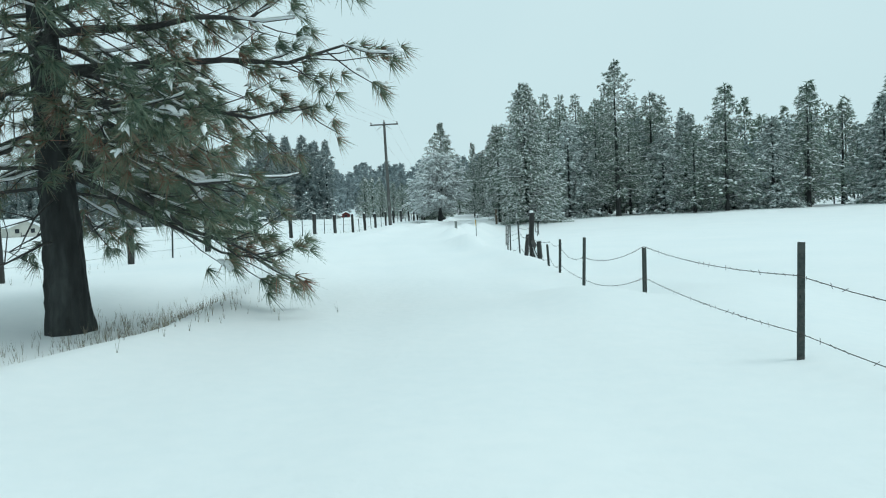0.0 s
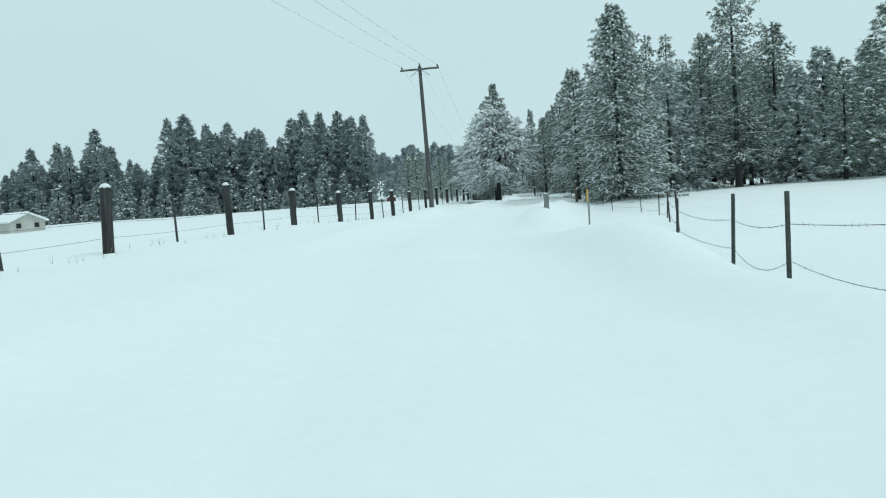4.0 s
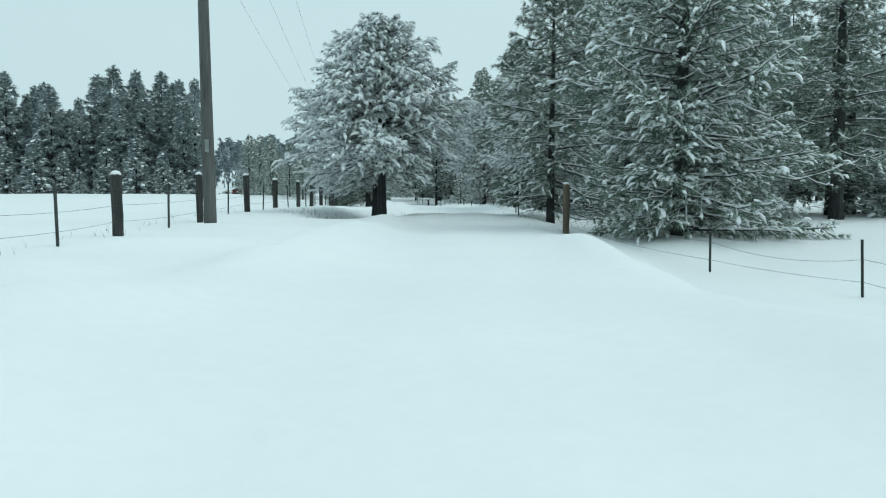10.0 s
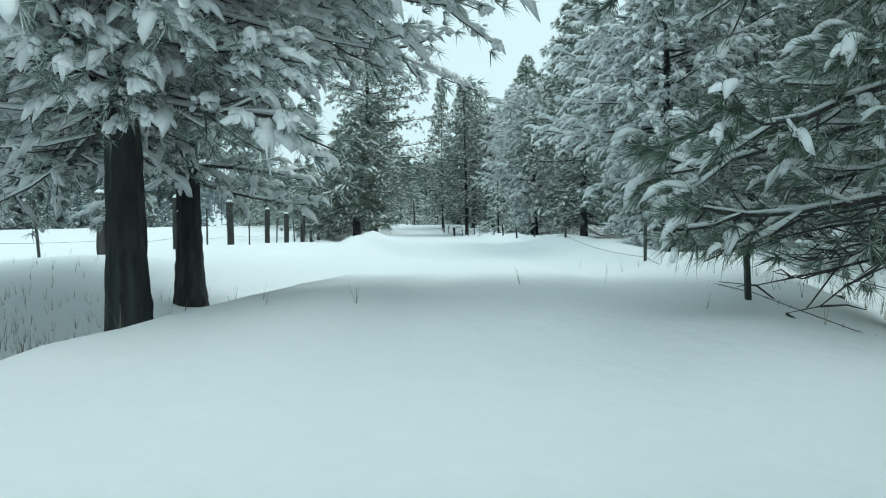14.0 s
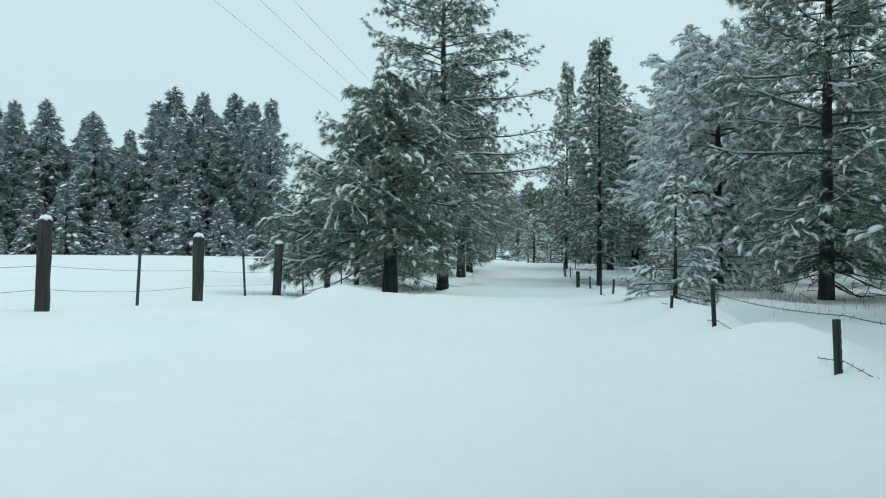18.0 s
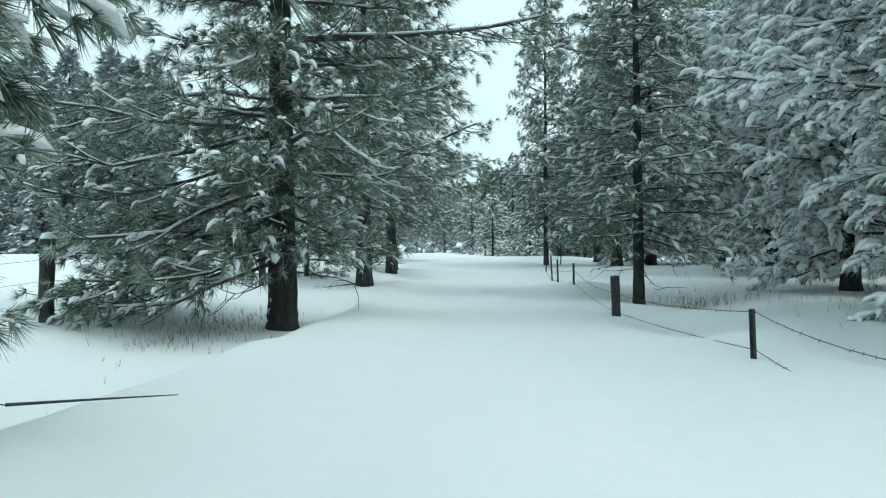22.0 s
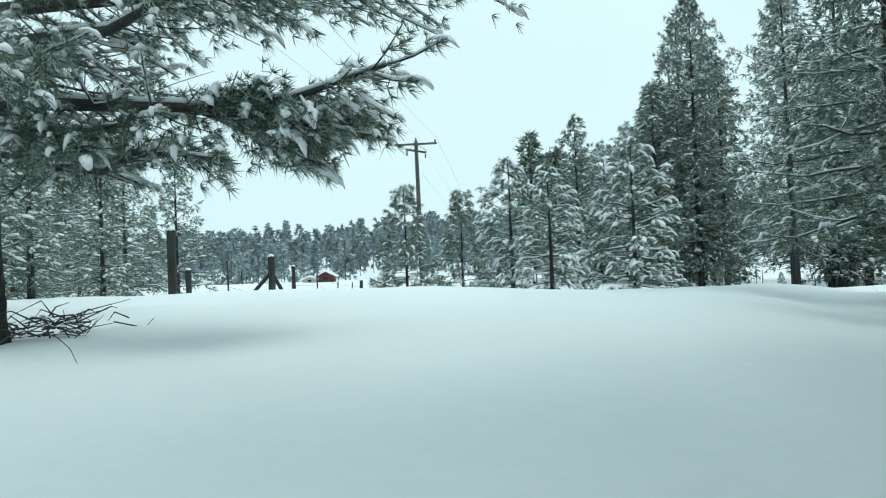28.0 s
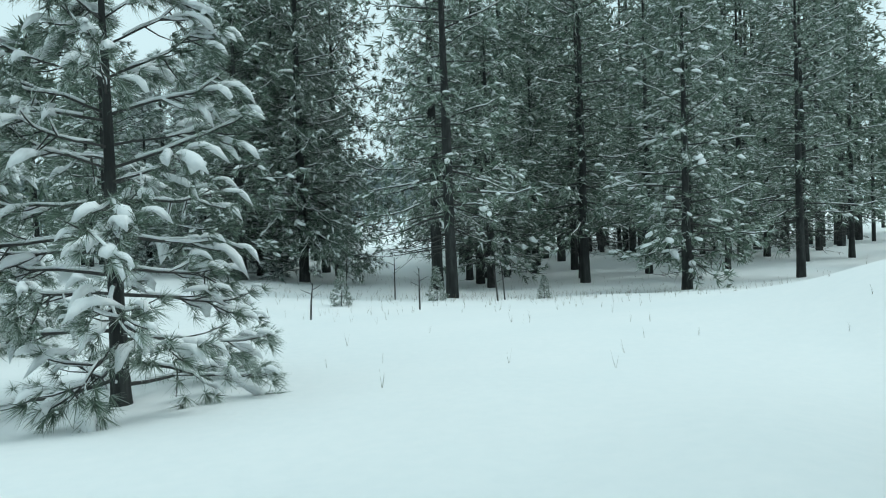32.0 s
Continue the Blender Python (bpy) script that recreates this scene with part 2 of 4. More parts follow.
def ground_z(x, y):
    x, y = np.asarray(x, float), np.asarray(y, float)
    u = x - np.interp(y, ROAD_Y, ROAD_X)
    zr = np.interp(y, ROAD_Y, ROAD_Z)
    zs = np.where(u < 0, np.interp(y, SIDE_Y, LEFT_Z), np.interp(y, SIDE_Y, RIGHT_Z))
    au = np.abs(u)
    w = smooth_step(1.8, 4.2, au)
    past = smooth_step(112, 119, y)
    w = np.maximum(w, past * smooth_step(0.2, 4, np.abs(u)))
    z = zr * (1 - w) + zs * w
    hollow = 0 * u
    for mid, half, lip, deep in HOLLOWS:
        hollow = np.maximum(hollow, (1 - smooth_step(0.6, 1.0, np.abs(y - mid) / half)) * (u < 0))
    bank = (0.32 * np.exp(-((au - 2.4) / 0.62) ** 2) * (0.5 + 1.9 * soft(x, y, 2.4, 4)) - 0.10 * np.exp(-((au - 4.0) / 0.9) ** 2)) * (1 - smooth_step(86, 95, y))
    ridge_line = np.maximum(0, 1 - np.abs(soft(x, y, 1.5, 21)) * 5) ** 1.5
    bank = bank + 0.11 * ridge_line * smooth_step(1.3, 2.4, au) * (1 - smooth_step(5.5, 8, au)) * smooth_step(4, 14, y) * (1 - smooth_step(88, 95, y))
    bank = bank * (1 - 0.9 * hollow)
    rut = 0.03 * (np.exp(-((au - 0.8) / 0.25) ** 2)) * (1 - past)
    z = z + bank - rut + 0.10 * soft(x, y, 2.2, 1) * smooth_step(1.4, 3.2, au) + 0.05 * soft(x, y, 0.8, 2) * smooth_step(1.8, 3.5, au)
    z = z + 0.035 * soft(x, y, 1.1, 12) + 0.012 * soft(x, y, 0.45, 13)
    z = z + 0.012 * soft(x, y, 0.35, 6) * smooth_step(0.6, 2.5, au)
    # wind drifts across the track, steep on the south side
    ym = y + 0.9 * soft(x, y, 3.0, 8)
    for crest, high in DRIFTS:
        z = z + high * smooth_step(crest - 2.6, crest, ym) * (1 - smooth_step(crest + 0.8, crest + 8, ym)) * (1 - smooth_step(1.3, 2.9, au))
    # hollows under the wayside pines, with a crisp lip along the track
    for mid, half, lip, deep in HOLLOWS:
        e0 = lip + 0.30 * soft(x, y, 1.7, 31) + 0.25 * ((y - mid) / half) ** 2
        win = 1 - smooth_step(0.55, 1.0, np.abs(y - mid) / half)
        z = z - win * deep * smooth_step(e0 - 0.1, e0 + 0.42, -u) * (1 - smooth_step(e0 + 1.6, e0 + 3.4, -u))
        z = z + win * 0.07 * np.exp(-((-u - e0 + 0.25) / 0.35) ** 2)
    z = z - 0.75 * smooth_step(121, 136, y) * smooth_step(1, 9, x)
    z = z + 1.2 * np.exp(-((x - 13.0) / 2.4) ** 2 - ((y - 117) / 4.0) ** 2)
    far = np.hypot(x, y - 40)
    z = z + smooth_step(20, 60, far) * 0.3 * soft(x, y, 14, 3) * smooth_step(5, 25, au)
    z = z + smooth_step(60, 260, far) * 0.9 * smooth_step(8, 60, au)
    for wx, wy, wr, wd in WELLS:
        z = z - wd * np.exp(-((x - wx) ** 2 + (y - wy) ** 2) / (wr * wr))
    return z


def gz(x, y):
    return float(ground_z(x, y))


WELLS += [(4.0, -30.4, 1.6, -0.3), (3.75, -23.4, 1.8, 0.15), (3.55, -20.3, 1.5, 0.09), (-1.9, 36.2, 1.2, 0.12), (5.2, 35.5, 1.6, 0.15), (4.3, 34.0, 1.1, 0.18), (4.13, 30.4, 0.8, 0.1), (3.6, 80.4, 1.3, 0.2), (3.9, 49.5, 1.0, 0.14), (3.8, 55.9, 1.1, 0.2), (3.8, 60.4, 1.2, 0.2), (3.4, 58.2, 0.8, 0.16), (3.75, 52.3, 1.1, 0.17), (6.74, 20.95, 2.2, 0.09), (2.55, -14.3, 1.4, 0.2), (5.9, 24.5, 2.0, 0.22)]


def spread(core, step, far, grow):
    out, d, x = [], step, core
    while x < far:
        d *= grow
        x += d
        out.append(x)
    return out


gx = np.array([-v for v in spread(14, 0.22, 900, 1.13)][::-1] + list(np.arange(-14, 14.01, 0.22)) + spread(14, 0.22, 900, 1.13))
gy = np.array([-v for v in spread(46, 0.4, 300, 1.2)][::-1] + list(np.arange(-46, 140.01, 0.3)) + spread(140, 0.3, 1400, 1.12))
GX, GY = np.meshgrid(gx, gy)
gv = np.stack([GX, GY, ground_z(GX, GY)], -1).reshape(-1, 3)
nx, ny = len(gx), len(gy)
ids = np.arange(nx * ny).reshape(ny, nx)
gf = np.stack([ids[:-1, :-1], ids[:-1, 1:], ids[1:, 1:], ids[1:, :-1]], -1).reshape(-1, 4)
tagged(mesh_object("ground", gv, gf, SNOW, smooth=True), "deep untouched white snow over track and fields", "snow", kind="structure")


# ---- trees ----
def blades(p, d, n, length, width, rng, open_angle=0.72, droop=0.2):
    """n needle blades round each place p, along d: loose triangles."""
    k = len(p)
    r = unit(rng.normal(size=(k, n, 3)))
    way = unit(d[:, None, :] * rng.uniform(0.5, 1.1, (k, n, 1)) + r * open_angle)
    way[..., 2] -= droop
    ln = length * rng.uniform(0.65, 1.15, (k, n, 1))
    side = unit(np.cross(way, unit(rng.normal(size=(k, n, 3))))) * width * 0.5
    base = p[:, None, :] + way * ln * 0.08
    return np.stack([base - side, base + side, p[:, None, :] + way * ln], 2).reshape(-1, 3, 3)


DOME_ANG = np.linspace(0, 2 * np.pi, 6, endpoint=False)
DOME = np.array([[0, 0, 1.0]] + [[0.62 * math.cos(a + 0.5), 0.62 * math.sin(a + 0.5), 0.72] for a in DOME_ANG] + [[math.cos(a), math.sin(a), -0.1] for a in DOME_ANG])
DOME_F = [(0, 1 + i, 1 + (i + 1) % 6) for i in range(6)] + [(1 + i, 7 + i, 7 + (i + 1) % 6, 1 + (i + 1) % 6) for i in range(6)] + [tuple(range(12, 6, -1))]


CLOD_ANG = np.linspace(0, 2 * np.pi, 5, endpoint=False)
CLOD = np.array([[0, 0, 1.0]] + [[0.8 * math.cos(a), 0.8 * math.sin(a), 0.45] for a in CLOD_ANG] + [[0.85 * math.cos(a + 0.6), 0.85 * math.sin(a + 0.6), -0.35] for a in CLOD_ANG])
CLOD_F = np.array([(0, 1 + i, 1 + (i + 1) % 5) for i in range(5)] + [(1 + i, 6 + i, 1 + (i + 1) % 5) for i in range(5)] + [(1 + (i + 1) % 5, 6 + i, 6 + (i + 1) % 5) for i in range(5)])


def snow_clods(pile, p, d, size, rng, long=(0.9, 1.7)):
    """Many small clods of snow at p, each drawn out a little along d."""
    k = len(p)
    ax = unit(np.asarray(d, float))
    ay = unit(np.cross(np.tile([0, 0, 1.0], (k, 1)), ax))
    az = np.cross(ax, ay)
    sz = size * rng.uniform(0.5, 1.4, (k, 1, 1))
    c = CLOD[None] * rng.uniform(0.7, 1.3, (k, 11, 1)) * sz
    v = p[:, None] + c[..., :1] * ax[:, None] * rng.uniform(long[0], long[1], (k, 1, 1)) + c[..., 1:2] * ay[:, None] * rng.uniform(0.55, 0.95, (k, 1, 1)) + c[..., 2:] * az[:, None] * 0.75
    f = (CLOD_F[None] + (np.arange(k) * 11)[:, None, None]).reshape(-1, 3)
    pile.add(v.reshape(-1, 3), f)


PAD_N = 9
PAD_ANG = np.linspace(0, 2 * np.pi, PAD_N, endpoint=False)
PAD_F = [(0, 1 + i, 1 + (i + 1) % PAD_N) for i in range(PAD_N)]
for i in range(PAD_N):
    i2 = (i + 1) % PAD_N
    PAD_F += [(1 + i, 1 + PAD_N + i, 1 + PAD_N + i2), (1 + i, 1 + PAD_N + i2, 1 + i2), (1 + PAD_N + i, 1 + 2 * PAD_N, 1 + PAD_N + i2)]
PAD_F = np.array(PAD_F)


def snow_pads(pile, p, d, size, rng):
    """Pads of snow lying on the needle tufts at p, drawn out along d, with drooping fingers."""
    k = len(p)
    if not k:
        return
    flat = np.asarray(d, float) * [1, 1, 0.35]
    ax = unit(flat)
    ay = unit(np.cross(np.tile([0, 0, 1.0], (k, 1)), ax))
    az = np.cross(ax, ay)
    sz = size * rng.uniform(0.55, 1.35, (k, 1))
    lobe = 1 + 0.22 * np.sin(PAD_ANG * 3 + rng.uniform(0, 6.28, (k, 1))) + rng.normal(0, 0.13, (k, PAD_N))
    lx, ly = rng.uniform(1.1, 2.1, (k, 1)), rng.uniform(0.42, 0.7, (k, 1))

    def ring(r, lift, fall):
        cx, cy = np.cos(PAD_ANG) * lobe * r * lx, np.sin(PAD_ANG) * lobe * r * ly
        cz = lift - fall * (cx.clip(0) ** 2 + 0.8 * cy ** 2 + 0.25 * cx ** 2) + rng.normal(0, 0.05, (k, PAD_N))
        return np.stack([cx, cy, cz], -1)

    top = np.stack([np.full(k, 0.05), np.zeros(k), rng.uniform(0.34, 0.5, k)], -1)[:, None]
    under = np.stack([np.zeros(k), np.zeros(k), np.full(k, -0.10)], -1)[:, None]
    loc = np.concatenate([top, ring(0.62, 0.32, 0.22), ring(1.0, 0.0, 0.26), under], 1) * sz[..., None]
    v = p[:, None] + loc[..., :1] * ax[:, None] + loc[..., 1:2] * ay[:, None] + loc[..., 2:] * az[:, None]
    f = (PAD_F[None] + (np.arange(k) * (2 + 2 * PAD_N))[:, None, None]).reshape(-1, 3)
    pile.add(v.reshape(-1, 3), f)


def snow_lumps(pile, p, d, size, rng, flat=0.5):
    """Pillows of snow resting on the twigs at p, drawn out along d."""
    for q, w in zip(p, d):
        s = size * rng.uniform(0.55, 1.35)
        ax = np.array([w[0], w[1], w[2] * 0.6])
        ax = ax / (np.linalg.norm(ax) + 1e-9)
        ay = np.array([-ax[1], ax[0], 0.0])
        ay /= np.linalg.norm(ay) + 1e-9
        az = np.cross(ax, ay)
        dome = DOME * rng.uniform(0.75, 1.25, (13, 1))
        v = q + dome[:, :1] * ax * s * rng.uniform(0.9, 1.6) + dome[:, 1:2] * ay * s * rng.uniform(0.55, 0.9) + dome[:, 2:] * az * s * flat
        pile.add(v, DOME_F)


def pine(name, label, seed, H, base, R, tr, limbs, twigs, n_blades, length, width, needle, snow=0.5, lump=0.09, shape="cone",
         droop=0.25, rise=0.5, dead=0, sides=9, fine=True, road=False, inner=0.05, clods=1, pad=0.07, stout=0.72, given=(), spots=(1.0, 0.8, 0.58, 0.35), hang=0.2):
    """A pine: tapered trunk, limbs with side twigs, tufts of needle blades, snow along limbs and on tufts. road: low limbs towards +x stay short.
    given: limbs as (height, degrees, length, slope, sag, share of the length at which it forks off)."""
    rng = np.random.RandomState(seed)
    top = new(name)
    zs = np.linspace(0, H, 14)
    wob = np.cumsum(rng.normal(0, 0.012 * H / 10, (14, 2)), axis=0) * (zs / H)[:, None]
    trunk_pts = np.stack([wob[:, 0], wob[:, 1], zs - 0.25], 1)
    trunk_r = tr * (1 - zs / H) ** 1.05 + 0.012
    trunk_r[0] *= 1.12
    if fine:
        # deep vertical bark plates and a flared foot
        zt = np.concatenate([np.linspace(0, 3.2, 34), np.linspace(3.4, H, 14)])
        pt = np.stack([np.interp(zt, zs, trunk_pts[:, 0]), np.interp(zt, zs, trunk_pts[:, 1]), zt - 0.25], 1)
        rt = (tr * (1 - zt / H) ** 1.05 + 0.012) * (1 + 0.22 * np.exp(-np.maximum(zt - 0.2, 0) / 0.22))
        tv, tf = tube(pt, rt, 22)
        plate = 1 + 0.055 * np.sin(np.arange(22) * 2.4 + 1.3 * seed)[None] * np.sin(zt[:, None] * 2.1 + np.arange(22)[None] * 0.7) + rng.normal(0, 0.032, (len(zt), 22))
        tv = tv.reshape(len(zt), 22, 3)
        tv[..., :2] = pt[:, None, :2] + (tv[..., :2] - pt[:, None, :2]) * plate[..., None]
        tv = tv.reshape(-1, 3)
    else:
        tv, tf = tube(trunk_pts, trunk_r, sides)
        tv[:, :2] += rng.normal(0, tr * 0.05, (len(tv), 2))
    mesh_object("trunk", tv, tf, BARK, top, not fine)
    wood, snowy, nP, nD, sP, sD, pP, pD = Pile(), Pile(), [], [], [], [], [], []
    az = rng.uniform(0, 6.28)
    for i in range(-len(given), limbs + dead):
        dry = i >= limbs
        rel = min(0.995, (i + rng.uniform(-0.8, 1.2)) / limbs) if not dry else 0
        rel = max(0.0, rel)
        h = base + (H - base) * rel * 0.985 if not dry else base * rng.uniform(0.6, 1.2)
        az += 2.4 + rng.uniform(-0.6, 0.6)
        if shape == "cone":
            prof = (1 - rel) ** 0.72 * (0.85 + 0.15 * min(1, rel * 5))
        elif shape == "spire":
            prof = 1.15 * min(1, 0.75 + rel) * (1 - rel) ** 0.64
        elif shape == "round":
            prof = math.sqrt(max(0.02, 1 - (abs(rel - 0.30) / 0.72) ** 2.2))
        else:
            prof = (0.8 + 0.2 * math.sin(rel * 9 + seed)) * (1 - rel ** 2.5)
        ln = max(0.25, R * prof * rng.uniform(0.72, 1.12))
        if dry:
            ln = R * rng.uniform(0.3, 0.8)
        out = 0.0
        if i < 0:
            h, az, ln, s_in, d_in = given[i][:5]
            az, rel, dry = radians(az), 0.3, False
            out = given[i][5] if len(given[i]) > 5 else 0.0
        dx, dy = math.cos(az), math.sin(az)
        if road and h < 2.9 and dx > -0.3:
            ln *= 0.62
        s0 = -0.10 + (rise + 0.10) * rel ** 0.8 + rng.uniform(-0.16, 0.2)
        sag = droop
        if i < 0:
            s0, sag = s_in, d_in
        j = np.linspace(out, 1, 6)
        sway = np.cumsum(rng.normal(0, 0.06, 6)) * ln * 0.6
        r = ln * j
        cx, cy = np.interp(h, zs, trunk_pts[:, 0]), np.interp(h, zs, trunk_pts[:, 1])
        z = h - 0.25 + s0 * r - sag * (1 - rel * 0.7) * ln * (j ** 1.5) * 0.7 + 0.4 * sag * ln * j ** 4 + rng.normal(0, 0.02 * ln, 6) * j
        z = np.maximum(z, 0.12 + 0.05 * j)
        pts = np.stack([cx + dx * r - dy * sway * j, cy + dy * r + dx * sway * j, z], 1)
        br = max(0.010, min(tr * 0.40, 0.015 * ln + 0.006)) * (1 - j * 0.8) * (0.5 if dry else stout if i < 0 else 0.72)
        wood.add(*tube(pts, br, 5 if fine else 4, False))
        if not dry and rng.rand() < 0.2 + snow:
            k0 = 1 if fine else 2
            snowy.add(*tube(pts[k0:] + [0, 0, 0.5 * lump * 0.3] + np.stack([np.zeros(6 - k0), np.zeros(6 - k0), br[k0:]], 1), br[k0:] * 0.55 + lump * 0.09 * rng.uniform(0.3, 1.3, 6 - k0), 4, False))
        if dry:
            for k in range(4):
                c = pts[rng.randint(2, 6)]
                e = c + rng.normal(0, 0.22 * ln, 3) * [1, 1, 0.6]
                wood.add(*tube([c, (c + e) / 2 + rng.normal(0, 0.03, 3), e], [0.009, 0.006, 0.003], 3, False))
            continue
        count = max(3, int(round(twigs * (0.35 + 0.65 * ln / R))))
        for k in range(count):
            fr = max(inner, out) + (1 - max(inner, out)) * ((k + rng.uniform(0, 1)) / count) ** 0.85
            c = np.array([np.interp(fr, j, pts[:, q]) for q in range(3)])
            sgn = 1 if k % 2 else -1
            ta = az + sgn * rng.uniform(0.25, 1.25) * (1.2 - fr * 0.6)
            tl = ln * rng.uniform(0.14, 0.34) * (1.25 - fr * 0.7) + 0.12
            if i < 0 and twigs > 40:
                tl *= 0.55
            td = np.array([math.cos(ta), math.sin(ta), rng.uniform(-0.75, 0.45)])
            e = c + td * tl
            mid = (c + e) / 2 + np.array([0, 0, -0.05 * tl])
            if fine:
                wood.add(*tube([c, mid, e], [0.010, 0.008, 0.005], 3, False))
            for f in (spots if fine else (1.0, 0.45)):
                q = c + (e - c) * f + rng.normal(0, 0.035 + 0.06 * tl, 3)
                nP.append(q)
                nD.append(td + np.array([0, 0, 0.3]))
                if not fine and rng.rand() < snow * (1.15 if f == 1.0 else 0.75):
                    sP.append(q + np.array([0, 0, 0.16 * length]) + td * 0.2 * length)
                    sD.append(td - np.array([0, 0, 0.25]))
            if fine and rng.rand() < snow:
                up = np.array([0, 0, 0.35 * lump * 0.3 + 0.008])
                if rng.rand() < 0.65:
                    snowy.add(*tube([c + up * 0.6, mid + up, e + up], lump * np.array([0.10, 0.17, 0.14]) * rng.uniform(0.6, 1.4), 4, False))
                for f in ((1.0, 0.75, 0.5) if snow > 0.9 else (1.0, 0.62) if rng.rand() < 0.5 else (1.0,)):
                    q = c + (e - c) * f + np.array([0, 0, 0.24 * length])
                    pP.append(q + td * 0.15 * length)
                    pD.append(td - np.array([0, 0, 0.3]))
                    for g in range(clods):
                        way = td * rng.uniform(0.3, 1.0) + rng.normal(0, 0.55, 3) * [1, 1, 0.4]
                        way[2] = way[2] * 0.5 - rng.uniform(0.1, 0.75)
                        way /= np.linalg.norm(way)
                        sP.append(q + way * length * rng.uniform(0.1, 0.62))
                        sD.append(way)
        nP.append(pts[-1])
        nD.append(np.array([dx, dy, 0.3]))
    for k in range(6):
        nP.append(trunk_pts[-1] - [0, 0, 0.10 * k])
        nD.append(np.array([0, 0, 1.0]))
    tagged(wood.put("branchwork", TWIG, top, True), kind="stuff")
    nP, nD = np.array(nP), unit(np.array(nD))
    nP[:, 2] = np.maximum(nP[:, 2], 0.05)
    nd = Pile()
    nd.add_tris(blades(nP, nD, n_blades, length, width, rng, 0.72, hang))
    tagged(nd.put("needles", needle, top), kind="stuff")
    if pP:
        snow_pads(snowy, np.array(pP), np.array(pD), pad, rng)
    if sP and fine:
        snow_clods(snowy, np.array(sP), np.array(sD), lump * 0.28, rng)
    elif sP:
        snow_lumps(snowy, np.array(sP), np.array(sD), lump, rng, 0.42)
    if fine:
        # wind-driven snow stuck to the bark
        for k in range(3):
            a0, hh = rng.uniform(3.3, 5.6), rng.uniform(0.15, base + 0.8)
            for q in range(11):
                a, zq = a0 + rng.normal(0, 0.22), hh + rng.normal(0, 0.10)
                rr = np.interp(zq, zs, trunk_r) * 0.985
                c = np.array([np.interp(zq, zs, trunk_pts[:, 0]) + math.cos(a) * rr, np.interp(zq, zs, trunk_pts[:, 1]) + math.sin(a) * rr, zq - 0.25])
                d = (DOME * rng.uniform(0.6, 1.4, (13, 1)))[:, [2, 0, 1]] * [0.008, 0.020, 0.032] * rng.uniform(0.3, 1.1)
                snowy.add(c + d @ np.array([[math.cos(a), math.sin(a), 0], [-math.sin(a), math.cos(a), 0], [0, 0, 1.0]]), DOME_F)
    tagged(snowy.put("snow_load", SNOW_LOAD, top, True), kind="stuff")
    return tagged(top, label, "pine tree")


def place(ob, x, y, turn=0, scale=1.0, dz=0.0):
    return pose(x, y, gz(x, y) + dz, 0, 0, turn) @ Matrix.Scale(scale, 4)


def stand(ob, x, y, turn=0, scale=1.0, dz=0.0):
    ob.matrix_basis = place(ob, x, y, turn, scale, dz)
    return ob


def again(ob, x, y, turn=0, scale=1.0, dz=0.0, label="", wide=1.0):
    c = copy_thing(ob, pose(x, y, gz(x, y) + dz, 0, 0, turn))
    c.scale = (scale * wide, scale * wide, scale)
    if label:
        c["label"] = label
    return c


# pines close to the track
first_pine = stand(pine("pine_tree", "old pine with rusty needle ends and little snow", 17, 9.5, 2.1, 3.6, 0.24, 84, 19, 42, 0.23, 0.0105, NEEDLE_RUST, 0.28, 0.1, "open", 0.42, 0.55, dead=6, given=((3.3, 158, 3.5, 0.06, 0.3), (3.0, 172, 2.8, 0.0, 0.4), (3.7, 150, 3.2, 0.1, 0.3), (2.5, 160, 2.5, -0.55, 0.4), (2.2, 167, 2.2, -0.5, 0.4), (2.4, 180, 1.9, -0.45, 0.4), (2.7, 150, 2.4, -0.3, 0.4),
    (3.0, 262, 3.9, 0.05, 0.25), (2.5, 256, 3.4, 0.0, 0.4), (2.1, 270, 2.6, -0.1, 0.7), (3.4, 250, 3.6, 0.1, 0.3), (3.2, 275, 3.4, 0.0, 0.4)), spots=(1.0, 0.92, 0.8), hang=0.4, stout=1.1), -2.52, -30.15, 200)
first_pine.matrix_basis = pose(-2.52, -30.15, gz(-2.52, -30.15) - 0.05, 0, -1.2, 0) @ pose(0, 0, 0, 0, 0, 200)
# its long bare limb, bent up at the tip over the track
back = np.array(first_pine.matrix_basis.inverted())
bent = np.array([(-2.45, -29.9, 2.75), (-2.3, -28.4, 2.35), (-2.0, -27.0, 2.06), (-1.5, -26.1, 1.96), (-1.0, -25.7, 1.97), (-0.82, -25.55, 2.02), (-0.79, -25.3, 2.2)]) @ back[:3, :3].T + back[:3, 3]
bent_r = np.array([0.045, 0.036, 0.028, 0.022, 0.017, 0.014, 0.010])
bent_wood, bent_snow, bent_green = Pile(), Pile(), Pile()
bent_wood.add(*tube(bent, bent_r, 7))
bent_wood.add(*tube([bent[5], bent[5] + [0.10, -0.03, 0.08], bent[5] + [0.09, 0.0, 0.16]], [0.011, 0.009, 0.007], 5))
bent_wood.add(*tube([bent[3], bent[3] + [0.05, 0.1, -0.35], bent[3] + [-0.1, -0.1, -0.75]], [0.012, 0.009, 0.006], 5))
bent_snow.add(*tube(bent[1:6] + np.array([0, 0, 0.022]), [0.02, 0.026, 0.018, 0.022, 0.012], 6))
bent_rng = np.random.RandomState(77)
tips = np.array([bent[6], bent[6] - [0, 0, 0.06], bent[3] + [-0.1, -0.1, -0.75], bent[3] + [-0.02, 0.0, -0.62], bent[3] + [0.0, 0.05, -0.5]])
